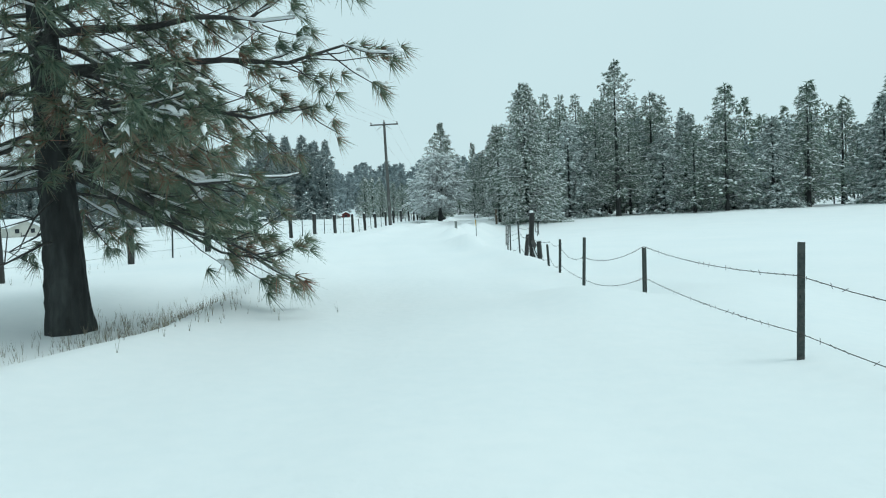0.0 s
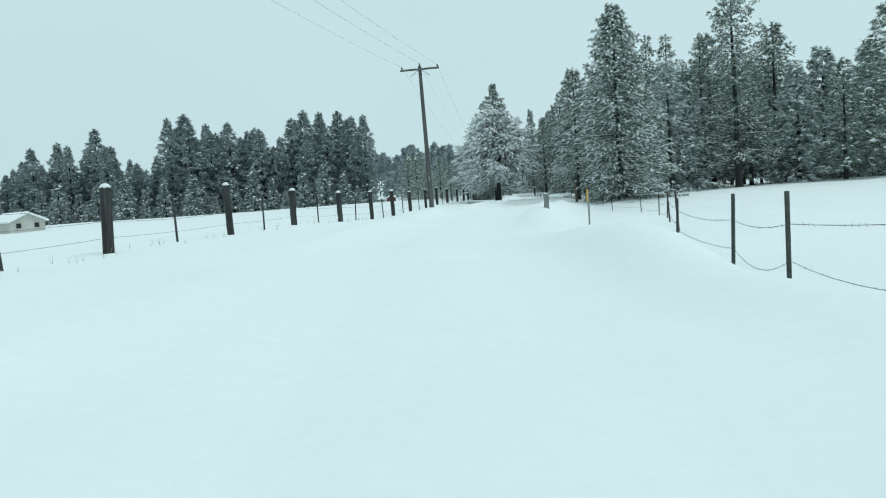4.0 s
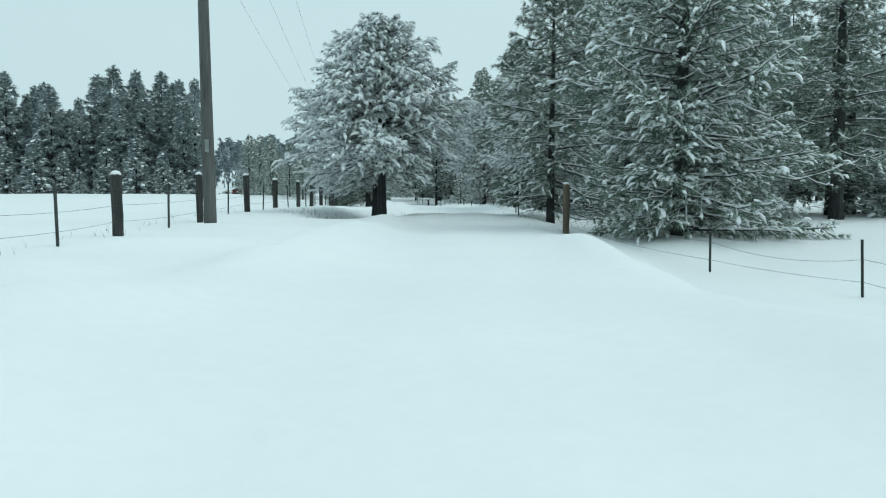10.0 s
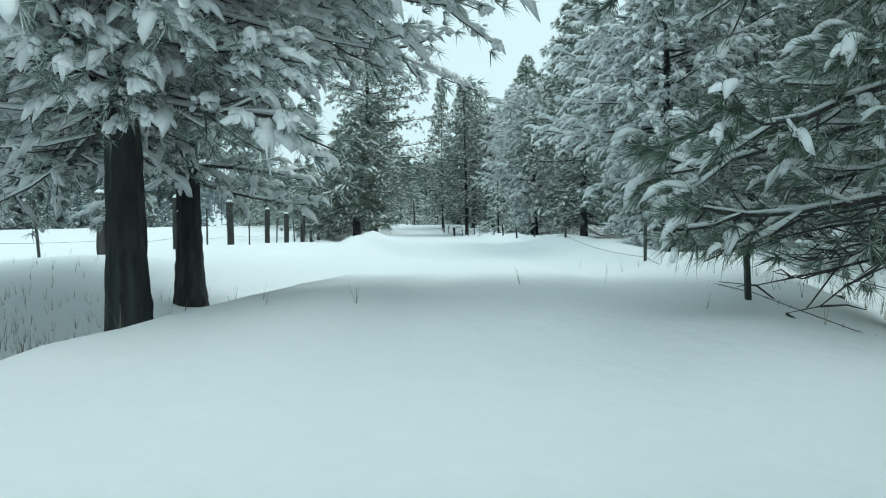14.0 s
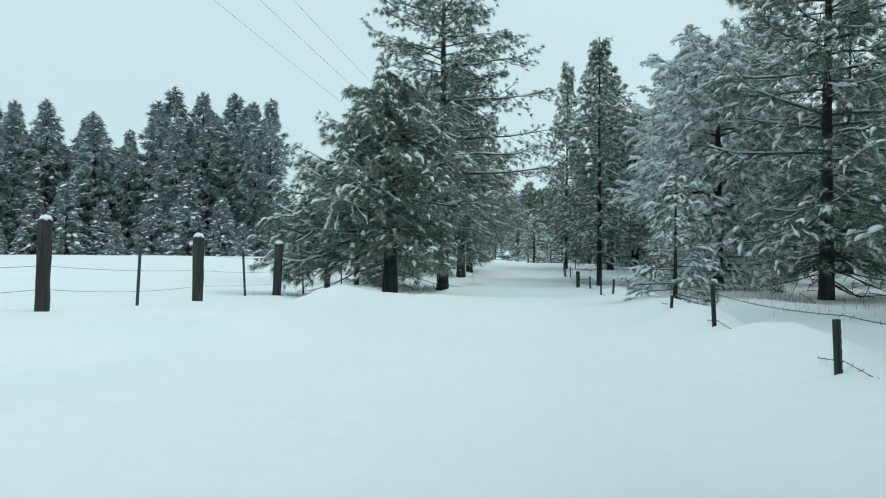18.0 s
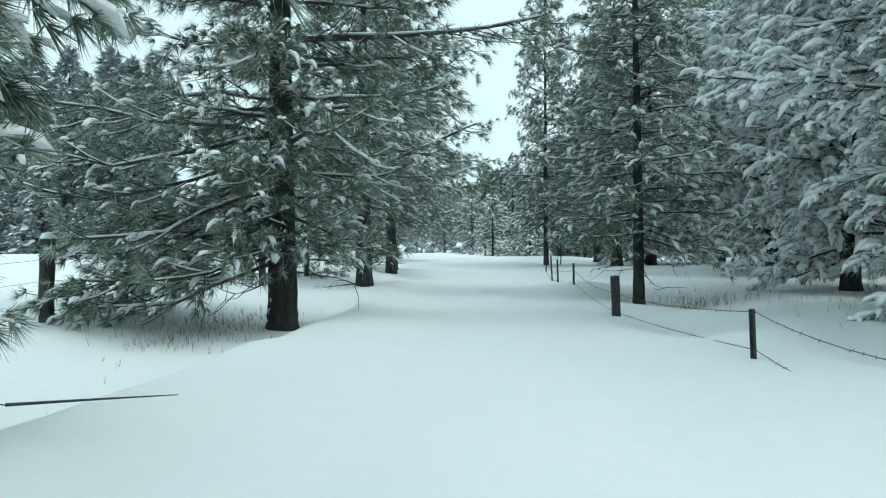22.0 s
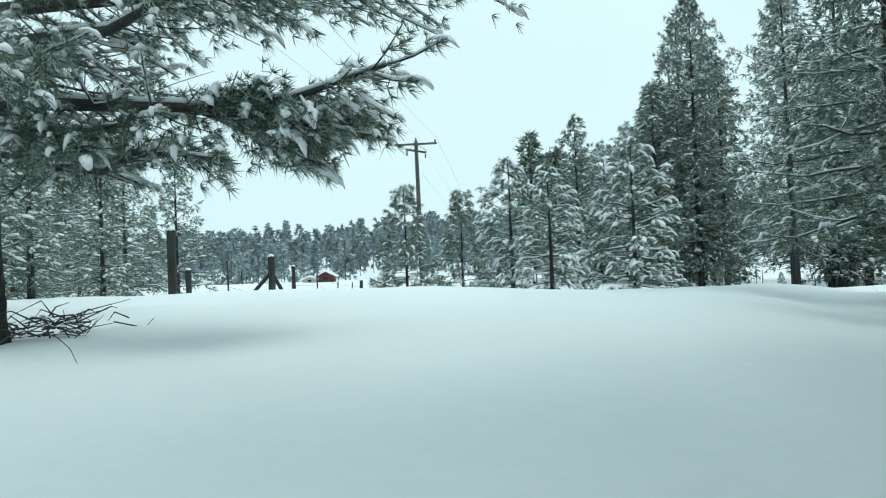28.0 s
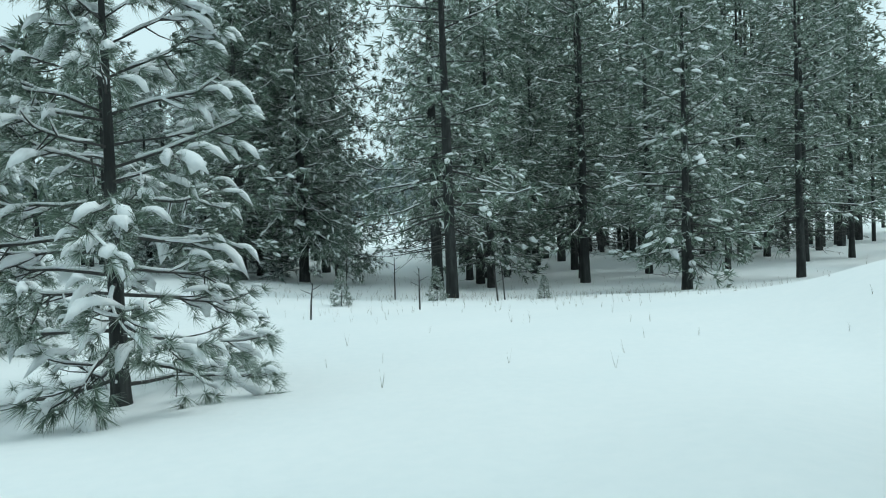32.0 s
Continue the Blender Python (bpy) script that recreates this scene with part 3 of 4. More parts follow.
bent_green.add_tris(blades(tips, np.tile([0.1, 0.0, -0.4], (5, 1)), 60, 0.19, 0.0075, bent_rng, 0.6, 0.35))
snow_pads(bent_snow, tips[2:] + [0, 0, 0.06], np.tile([0.6, 0.3, -0.2], (3, 1)), 0.09, bent_rng)
tagged(bent_wood.put("bent_limb", TWIG, first_pine, True), kind="stuff")
tagged(bent_green.put("limb_needles", NEEDLE_RUST, first_pine), kind="stuff")
tagged(bent_snow.put("limb_snow", SNOW_LOAD, first_pine, True), kind="stuff")
open_pine = stand(pine("pine_tree", "open pine with a stout bare lower trunk", 12, 10.5, 2.3, 3.3, 0.195, 66, 20, 34, 0.20, 0.0105, NEEDLE, 0.6, 0.1, "open", 0.36, 0.55, dead=12, road=True, spots=(1.0, 0.9, 0.75), hang=0.35, stout=1.2, given=((2.4, 205, 3.6, 0.75, 0.1), (2.8, 150, 3.2, 0.85, 0.1), (3.1, 20, 3.0, 0.5, 0.1), (3.6, 100, 2.6, 0.7, 0.1), (2.9, 262, 2.9, 0.35, 0.2), (3.5, 230, 3.2, 0.6, 0.1))), -3.0, 83.8, 0)
stand(pine("pine_tree", "broad pine thick with fresh snow beside the track", 21, 7.4, 2.15, 3.05, 0.17, 130, 23, 17, 0.15, 0.0125, NEEDLE_FROST, 0.97, 0.14, "spire", 0.10, 0.40, road=True, pad=0.082, clods=4, given=((2.6, 285, 2.4, 0.1, 0.25), (3.4, 278, 2.3, 0.12, 0.25), (4.2, 292, 2.0, 0.15, 0.2), (5.0, 280, 1.5, 0.2, 0.2), (4.6, 195, 2.7, 0.16, 0.2), (4.1, 178, 2.8, 0.12, 0.2), (5.1, 215, 2.0, 0.2, 0.2), (3.6, 200, 2.9, 0.1, 0.2), (4.4, 230, 2.3, 0.12, 0.2), (3.2, 20, 2.7, 0.08, 0.2))), -1.25, 35.75, -15)
thin_twin = stand(pine("pine_tree", "second pine trunk standing close behind a larger one", 22, 6.6, 1.6, 2.4, 0.15, 60, 17, 18, 0.14, 0.0135, NEEDLE_FROST, 0.95, 0.15, "cone", 0.12, 0.45, road=True), -1.5, 38.1, 20)
stand(pine("pine_tree", "wide dense pine with snowy skirts down to the ground", 31, 12.4, 0.2, 3.75, 0.2, 190, 18, 16, 0.2, 0.02, NEEDLE, 0.84, 0.125, "cone", 0.38, 0.55, inner=0.03, pad=0.085, road=True), 6.7, 28.9, 180)
edge_pine = stand(pine("pine_tree", "pine with bare lower trunk and snow-laden drooping limbs", 41, 9.5, 1.05, 3.0, 0.13, 92, 16, 34, 0.19, 0.009, NEEDLE, 0.7, 0.115, "cone", 0.42, 0.50, dead=26, road=True), 4.44, 34.6, 170)
tall_pine = stand(pine("pine_tree", "tall open pine with a straight dark trunk", 51, 15.5, 2.3, 3.2, 0.25, 100, 14, 16, 0.21, 0.022, NEEDLE, 0.55, 0.1, "open", 0.30, 0.55, dead=10), 16.2, 37.5, 0)
low_pine = stand(pine("pine_tree", "bushy roadside pine with low snowy limbs", 61, 6.2, 1.7, 3.1, 0.21, 104, 22, 36, 0.19, 0.0098, NEEDLE, 0.62, 0.11, "cone", 0.36, 0.55, dead=12, road=True, spots=(1.0, 0.9, 0.78, 0.55), hang=0.35, given=((2.3, 195, 2.9, -0.2, 0.5), (2.6, 182, 3.1, -0.18, 0.5), (2.0, 165, 2.7, -0.22, 0.5), (1.8, 178, 2.5, -0.2, 0.5), (2.9, 200, 3.0, -0.05, 0.4), (3.4, 185, 2.7, 0.0, 0.4), (2.1, 258, 2.5, -0.05, 0.35), (2.7, 280, 2.6, 0.0, 0.35), (3.3, 265, 2.4, 0.05, 0.35), (3.9, 285, 2.1, 0.1, 0.3), (4.6, 262, 1.9, 0.15, 0.3), (5.3, 272, 1.5, 0.2, 0.3))), -2.58, 67.1, 5)
dark_pine = stand(pine("pine_tree", "tall dark green pine with a dusting of snow", 71, 15.0, 1.5, 3.5, 0.21, 132, 17, 32, 0.2, 0.0115, NEEDLE, 0.5, 0.1, "open", 0.26, 0.55, dead=8, road=True, given=((1.5, 200, 2.8, -0.2, 0.5), (1.3, 222, 2.6, -0.18, 0.5), (1.4, 184, 2.8, -0.2, 0.5), (1.7, 208, 3.1, -0.2, 0.5), (2.2, 195, 2.9, -0.22, 0.5), (1.9, 215, 2.8, -0.26, 0.5), (2.6, 180, 3.0, -0.2, 0.5), (1.6, 240, 2.2, -0.2, 0.45), (2.9, 210, 3.2, -0.14, 0.5), (1.7, 185, 2.6, -0.2, 0.5), (2.0, 160, 2.6, -0.2, 0.5), (2.4, 228, 2.9, -0.2, 0.5), (3.2, 225, 3.0, -0.1, 0.5), (3.6, 200, 3.0, 0.0, 0.4),
    (2.0, 265, 2.5, -0.05, 0.35), (2.7, 280, 2.5, 0.0, 0.35), (3.4, 258, 2.4, 0.05, 0.35), (4.2, 275, 2.2, 0.1, 0.3), (5.2, 266, 2.0, 0.15, 0.3), (6.2, 278, 1.7, 0.2, 0.3), (4.6, 8, 3.9, 0.1, 0.2), (5.9, 2, 4.1, 0.1, 0.15), (5.3, 348, 3.7, 0.05, 0.2), (7.3, 10, 3.7, 0.15, 0.2), (8.6, 355, 3.2, 0.2, 0.2))), -2.6, 75.8, 0)
frost_pine = stand(pine("pine_tree", "pine whitened by hoar frost and fresh snow", 81, 9.0, 0.8, 3.0, 0.18, 110, 16, 18, 0.17, 0.014, NEEDLE_FROST, 0.98, 0.17, "round", 0.2, 0.45, road=True, pad=0.105, clods=4, given=((2.2, 90, 2.4, 0.1, 0.3), (3.1, 80, 2.3, 0.1, 0.3), (4.0, 97, 2.1, 0.12, 0.3))), 7.2, 75.3, 180)
sapling = stand(pine("young_pine", "young pine with pillows of snow on its twigs", 91, 5.5, 0.45, 1.95, 0.085, 54, 11, 38, 0.19, 0.008, NEEDLE, 0.66, 0.115, "cone", 0.34, 0.62, inner=0.4, pad=0.108, spots=(1.0, 0.88, 0.72), hang=0.3), 1.56, 118.5, 0)
thin_sapling = stand(pine("young_pine", "slim young pine lightly dusted with snow", 92, 4.4, 0.25, 1.25, 0.05, 52, 8, 26, 0.18, 0.01, NEEDLE, 0.5, 0.09, "cone", 0.20, 0.70, inner=0.4), -6.15, 119.2, 0)

again(open_pine, -3.43, 90.3, 25, 0.9, label="open pine leaning over the track edge")
stand(pine("pine_tree", "old pine with heavy limbs reaching over the gap", 19, 11.0, 3.0, 3.2, 0.2, 30, 41, 17, 0.13, 0.0105, NEEDLE, 0.55, 0.1, "open", 0.3, 0.5, dead=10,
    given=((2.7, 350, 4.75, -0.03, 0.2), (3.6, 352, 3.95, -0.345, 0.2, 0.72), (4.1, 347, 3.8, -0.53, 0.2, 0.74), (3.17, 356, 4.1, -0.19, 0.2, 0.7),
           (3.75, 356, 5.2, 0.0, 0.12), (3.35, 341, 4.4, 0.03, 0.12), (4.3, 0, 4.6, 0.02, 0.12), (2.1, 349, 3.2, -0.03, 0.1, 0.2),
           (2.55, 335, 2.3, -0.05, 0.3), (2.95, 328, 2.3, 0.0, 0.3), (2.25, 340, 2.1, -0.05, 0.3)), spots=(1.0, 0.9, 0.8, 0.7, 0.58, 0.44, 0.3), stout=1.1), -6.6, 100.1, 0)
again(thin_twin, -3.6, 92.0, 40, 0.8, label="frosted pine close behind an open pine")
narrow_pine = stand(pine("pine_tree", "narrow dark pine with a bare lower trunk by the wire fence", 73, 10.8, 1.5, 2.0, 0.105, 112, 13, 18, 0.18, 0.013, NEEDLE, 0.65, 0.1, "cone", 0.25, 0.5, dead=8, road=False), 3.36, 80.4, 190)
again(narrow_pine, 1.95, 95.0, 70, 1.2, wide=0.72, label="narrow dark pine rising over the crossing")
again(tall_pine, 4.55, 93.9, 20, 0.8, label="tall pine with a stout trunk beside the crossing")
again(edge_pine, 9.1, 70.0, 200, 1.45, dz=-0.15)
again(frost_pine, 7.9, 81.5, 160, 1.05)
again(frost_pine, 8.3, 88.0, 200, 0.95)
again(frost_pine, 6.1, 95.7, 170, 1.1)
again(frost_pine, 6.4, 46.5, 190, 0.8)
again(low_pine, 6.6, 101.5, 185, 1.2)
again(tall_pine, 5.1, 107.2, 10, 0.78, label="dark pine with heavy limbs past the crossing")
again(sapling, 3.8, 60.6, 50, 0.42, dz=-0.1, label="small sapling bent under pillows of snow by the fence")
again(sapling, -1.26, 124.3, 140, 1.02)
again(thin_sapling, -5.55, 129.0, 70, 1.22)
again(sapling, -3.0, 126.5, 220, 1.15)
again(sapling, -5.2, 86.2, 200, 0.66, label="young pine with snowy limbs behind an old trunk")
again(narrow_pine, 4.7, 140.0, 200, 1.15, label="narrow dark pine behind the young pines")
again(dark_pine, 7.0, 139.5, 120, 1.25, wide=0.7)
again(tall_pine, 11.28, 136.35, 110, 1.15, wide=0.72)
for x, y, k in ((5.8, 127.5, 0.2), (8.8, 129.4, 0.22), (12.2, 129.8, 0.16)):
    again(thin_sapling, x, y, 900 * k, k, label="tiny seedling pine poking from the snow")
for x, y, h in ((4.6, 124.8, 0.7), (7.2, 126.0, 0.9), (3.4, 128.2, 1.1), (6.6, 130.6, 1.3), (9.6, 127.2, 0.8), (8.1, 131.0, 1.2), (10.6, 129.0, 1.0)):
    z0 = gz(x, y)
    lean = 0.1 * math.sin(7 * x)
    stem_wood = Pile()
    stem_wood.add(*tube([(x, y, z0 - 0.1), (x + lean * 0.4, y, z0 + h * 0.5), (x + lean, y, z0 + h)], [0.022, 0.017, 0.008], 6))
    for q in range(5):
        c = np.array([x + lean * (0.4 + 0.12 * q), y, z0 + h * (0.45 + 0.12 * q)])
        e = c + np.array([math.cos(2.4 * q + x), math.sin(2.4 * q + x), 0.5]) * 0.22
        stem_wood.add(*tube([c, e], [0.007, 0.003], 4, False))
    tagged(stem_wood.put("bare_sapling", TWIG), "thin bare sapling standing in the snow", "sapling")
# treeline beyond the field and wood beside the track
rng = np.random.RandomState(5)
spots = []


def in_lane(x, y):
    """The open lane that runs back through the wood."""
    return y > 128 and abs(x - 13.5 - 0.2875 * (y - 150)) < 1.0 + 0.055 * (y - 118)


def scatter(count, x0, x1, y0, y1, gap, kinds, s0, s1, wide=1.0):
    tries = 0
    done = 0
    while done < count and tries < count * 30:
        tries += 1
        x, y = rng.uniform(x0, x1), rng.uniform(y0, y1)
        if any((x - a) ** 2 + (y - b) ** 2 < gap * gap for a, b in spots):
            continue
        spots.append((x, y))
        kind, turn, size = kinds[rng.randint(len(kinds))], rng.uniform(0, 360), rng.uniform(s0, s1)
        done += 1
        if in_lane(x, y):
            continue
        if y > 137 and x < 4:
            size *= 0.88
        again(kind, x, y, turn, size, wide=wide)


mid_pine = stand(pine("pine_tree", "mid-height snowy pine at the wood's edge", 101, 10.0, 0.3, 2.9, 0.17, 74, 9, 11, 0.33, 0.046, NEEDLE_FROST, 0.5, 0.15, "cone", 0.25, 0.60, sides=7, fine=False), 11.5, 38.0, 0)
mid_dark = stand(pine("pine_tree", "mid-height dark pine at the wood's edge", 102, 11.0, 1.2, 2.8, 0.17, 74, 9, 11, 0.33, 0.045, NEEDLE, 0.4, 0.14, "cone", 0.25, 0.65, sides=7, dead=6, fine=False), 10.2, 44.0, 0)
wood_pine = stand(pine("pine_tree", "slender wood pine with a long bare trunk", 103, 14.5, 2.6, 3.2, 0.17, 74, 9, 11, 0.33, 0.042, NEEDLE, 0.4, 0.10, "open", 0.3, 0.6, sides=7, dead=18, fine=False), 12.5, 53.0, 0)
again(mid_dark, 0.1, 140.0, 80, 0.95)
spots += [(11.5, 38), (10.2, 44), (12.5, 53), (16.2, 37.5), (9.1, 70.0), (7.9, 81.5), (7.2, 75.3), (8.3, 88), (6.1, 95.7), (4.55, 93.9), (6.6, 101.5), (6.4, 46.5)]
field_pine = stand(pine("pine_tree", "dense snow-dusted pine at the far field edge", 104, 9.5, 0.2, 2.8, 0.16, 110, 9, 8, 0.34, 0.085, NEEDLE_FROST, 0.4, 0.16, "cone", 0.25, 0.5, sides=6, fine=False), 13.2, 40.5, 0)
spots.append((13.2, 40.5))
scatter(30, 9, 64, 36, 46, 2.4, [field_pine, field_pine, mid_dark], 0.75, 1.2, 1.15)
scatter(11, 9.2, 15, 42, 64, 2.3, [mid_pine, mid_dark, wood_pine], 0.8, 1.1)
scatter(34, 9, 26, 52, 112, 2.6, [wood_pine, wood_pine, mid_dark], 0.85, 1.2)
scatter(52, 7.0, 40, 130, 168, 2.4, [wood_pine, wood_pine, wood_pine, mid_dark], 0.8, 1.25)
scatter(14, -2, 8, 138, 160, 2.2, [mid_dark, mid_pine], 0.8, 1.3)
for x, y, k in ((-10.5, 104, 0.55), (-13, 103, 0.6), (-15.5, 106, 0.62), (-12.5, 108.5, 0.5), (-16.5, 111, 0.75), (-14, 113.5, 0.5), (-18.5, 115, 0.8), (-17, 119.5, 0.62), (-20.5, 118, 0.85), (-16.8, 123, 0.6), (-21, 124, 0.85), (-11, 99, 0.6)):
    again(mid_dark, x, y, 530 * k, k, label="small dark pine beyond the fence corner")


def far_wood(name, label, seed, spots_h, n, length, width, mat=NEEDLE_FAR_HAZED):
    """A distant stand of conifers, too far to tell one from the next."""
    r = np.random.RandomState(seed)
    tops, stems = Pile(), Pile()
    for x, y, z, h in spots_h:
        k = n
        rel = r.uniform(0, 1, k) ** 0.8
        zz = z + h * (0.10 + 0.9 * rel)
        rad = h * r.uniform(0.18, 0.27) * (1 - rel) ** 0.85 * r.uniform(0.5, 1.1, k) * (0.85 + 0.2 * np.sin(rel * 34 + x)) + 0.1
        a = r.uniform(0, 6.28, k)
        p = np.stack([x + np.cos(a) * rad * 0.92, y + np.sin(a) * rad * 0.92, zz], 1)
        d = np.stack([np.cos(a), np.sin(a), r.uniform(-0.5, 0.5, k)], 1)
        tops.add_tris(blades(p, d, 5, length, width, r, 0.7, 0.1))
        stems.add(*tube([(x, y, z - 1), (x, y, z + h * 0.97)], [h * 0.012, 0.05], 5, False))
    ob = tops.put(name, mat)
    stems.put("trunks", BARK, ob)
    return tagged(ob, label, "trees", kind="stuff")


r7 = np.random.RandomState(7)
left_wood = []
for k in range(80):
    y = 130 + r7.uniform(0, 1) ** 1.6 * 75
    x = -31 - (y - 126) * 0.40 - r7.uniform(0, 1) ** 1.2 * 150
    tall = r7.uniform(10, 14) if x > -74 - (y - 126) * 0.4 else r7.uniform(7, 11)
    left_wood.append((x, y, gz(x, y), tall))
for k in range(60):
    x = r7.uniform(-170, -32)
    y = 129 + r7.uniform(0, 5)
    left_wood.append((x, y, gz(x, y), r7.uniform(7, 12)))
far_tall = stand(pine("pine_tree", "tall conifer at the edge of the far wood", 121, 18.0, 1.2, 2.9, 0.24, 120, 7, 8, 0.62, 0.15, NEEDLE_FAR_HAZED, 0.14, 0.24, "open", 0.2, 0.5, sides=6, fine=False), -29.9, 126.5, 0)
far_full = stand(pine("pine_tree", "full dark conifer at the edge of the far wood", 122, 18.0, 0.6, 3.3, 0.24, 120, 7, 8, 0.62, 0.15, NEEDLE_FAR_HAZED, 0.16, 0.24, "cone", 0.25, 0.5, sides=6, fine=False), -32.4, 128.0, 0)
far_low = stand(pine("pine_tree", "low snow-dusted conifer before the far wood", 123, 7.0, 0.2, 2.0, 0.12, 60, 6, 8, 0.45, 0.11, NEEDLE_FAR_HAZED, 0.36, 0.22, "cone", 0.25, 0.5, sides=6, fine=False), -33.5, 122.5, 0)
EDGE = [(-31.4, 15.0), (-33.6, 17.5), (-35.7, 19.5), (-37.5, 15.5), (-39.2, 19.5), (-40.6, 16.0), (-42.1, 20.0), (-45.0, 18.8), (-46.9, 15.0), (-48.9, 13.5), (-50.3, 16.8), (-52.3, 17.3), (-54.4, 17.0), (-57.1, 18.7),
        (-58.9, 17.6), (-60.6, 17.2), (-62.2, 18.9), (-63.6, 15.6), (-65.4, 19.5), (-67.3, 21.2), (-69.0, 20.4), (-71.7, 11.5), (-74.1, 13.5), (-76.8, 12.0), (-79.5, 13.0), (-82.8, 15.8), (-85.9, 19.6), (-88.9, 16.2),
        (-91.3, 16.6), (-95.0, 17.6), (-98.6, 16.6), (-102.0, 14.2), (-106.0, 13.0), (-110.5, 14.5), (-115.0, 12.5), (-120.0, 13.5)]
for k, (x, h) in enumerate(EDGE):
    again(far_full if k % 3 == 1 else far_tall, x, 126 + (k * 7 % 5) * 1.1, 137 * k, h / 18.0, wide=1.0 + 0.12 * (k * 5 % 4), label="tall conifer at the edge of the far wood")
for k, (x, h) in enumerate(EDGE):
    again(far_tall if k % 3 == 1 else far_full, x - 1.2 + 0.4 * (k % 3), 131 + (k * 3 % 5) * 1.2, 71 * k, (h - 1.5 - (k * 5 % 4) * 0.9) / 18.0, wide=1.25, label="tall conifer at the edge of the far wood")
for k in range(34):
    again(far_low, -30.8 - 2.7 * k - (k * 5 % 4) * 0.5, 121.5 + (k * 3 % 5) * 0.8, 101 * k, 0.62 + 0.16 * (k * 7 % 5), wide=1.05)
far_wood("left_wood", "dark conifer wood dusted with snow across the field, haze in its colour", 8, left_wood, 200, 0.8, 0.28)
ridge = []
for k in range(900):
    x = r7.uniform(-420, 260)
    y = r7.uniform(430, 600)
    ridge.append((x, y, -1 + (y - 430) * 0.165 + 3 * math.sin(x * 0.012 + 1), r7.uniform(12, 20)))
# the ridge looks hazy only through its pale needle colour
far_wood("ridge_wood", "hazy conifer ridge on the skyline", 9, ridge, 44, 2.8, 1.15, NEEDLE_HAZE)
deep = []
for k in range(96):
    x = r7.uniform(-3, 62)
    y = r7.uniform(140, 178) + 0.25 * abs(x - 12)
    h = r7.uniform(19, 28) * (1 if x > 9 else 0.5 if x > 4 else 0.42)
    if not in_lane(x, y):
        deep.append((x, y, gz(x, y) - 0.3, h))
far_wood("deep_wood", "tall snow-flecked pines deep in the wood", 14, deep, 230, 0.75, 0.17, NEEDLE)
back_wood = []
for k in range(150):
    x = r7.uniform(14, 120)
    y = r7.uniform(60, 200) if x > 42 else r7.uniform(168, 205)
    h = r7.uniform(13, 20)
    if not in_lane(x, y):
        back_wood.append((x, y, gz(x, y) - 0.3, h))
far_wood("back_wood", "deep dark pine wood behind the first trunks", 10, back_wood, 150, 0.9, 0.26, NEEDLE)
fill = []
for k in range(70):
    x = r7.uniform(13, 115)
    y = 50 + r7.uniform(0, 14) + 0.05 * x
    fill.append((x, y, gz(x, y) - 0.2, r7.uniform(8, 13)))
far_wood("field_edge_wood", "snow-dusted pines along the far field edge, haze in their colour", 13, fill, 120, 0.6, 0.17)
behind = []
for k in range(60):
    a = r7.uniform(3.5, 5.9)
    behind.append((150 * math.cos(a), 150 * math.sin(a) - 20, 0.5, r7.uniform(12, 20)))
far_wood("rear_wood", "distant conifers behind the start of the track", 12, behind, 60, 1.6, 0.5)


# ---- fences ----
def wood_post(label, h, w, seed=0, mat=WOOD_POST):
    r = np.random.RandomState(seed)
    ob = new("fence_post")
    z = np.linspace(-0.3, h, 7)
    wob = 0.004 * min(1.0, h) ** 2
    v, f = tube(np.stack([r.normal(0, wob, 7), r.normal(0, wob, 7), z], 1), w / 2 * r.uniform(0.96, 1.04, 7), 12)
    v[:, :2] *= 1 + r.normal(0, 0.03, (len(v), 1))
    mesh_object("shaft", v, f, mat, ob, False)
    cap = DOME * [w * 0.56, w * 0.56, w * 0.42] + [0, 0, h - 0.004]
    mesh_object("snow_cap", cap, DOME_F, SNOW_LOAD, ob, True, "rounded cap of snow")
    return tagged(ob, label, "fence post", "fence posts along the track")


def steel_post(label="dark steel T-post of the wire fence", h=0.95):
    ob = new("steel_post")
    bm = box((0.045, 0.008, h + 0.3), (0, 0, h / 2 - 0.15), 0.002)
    part("flange", bm, T_STEEL, ob)
    bm = box((0.008, 0.034, h + 0.3), (0, 0.021, h / 2 - 0.15), 0.002)
    part("web", bm, T_STEEL, ob)
    bm = bmesh.new()
    for k in range(int(h / 0.06)):
        m = Matrix.Translation((0, -0.008, 0.03 + k * 0.06)) @ Matrix.Diagonal((0.016, 0.010, 0.018, 1))
        bmesh.ops.create_cube(bm, size=1.0, matrix=m)
    tagged(part("studs", bm, T_STEEL, ob), kind="stuff")
    return tagged(ob, label, "fence post", "steel posts along the track")


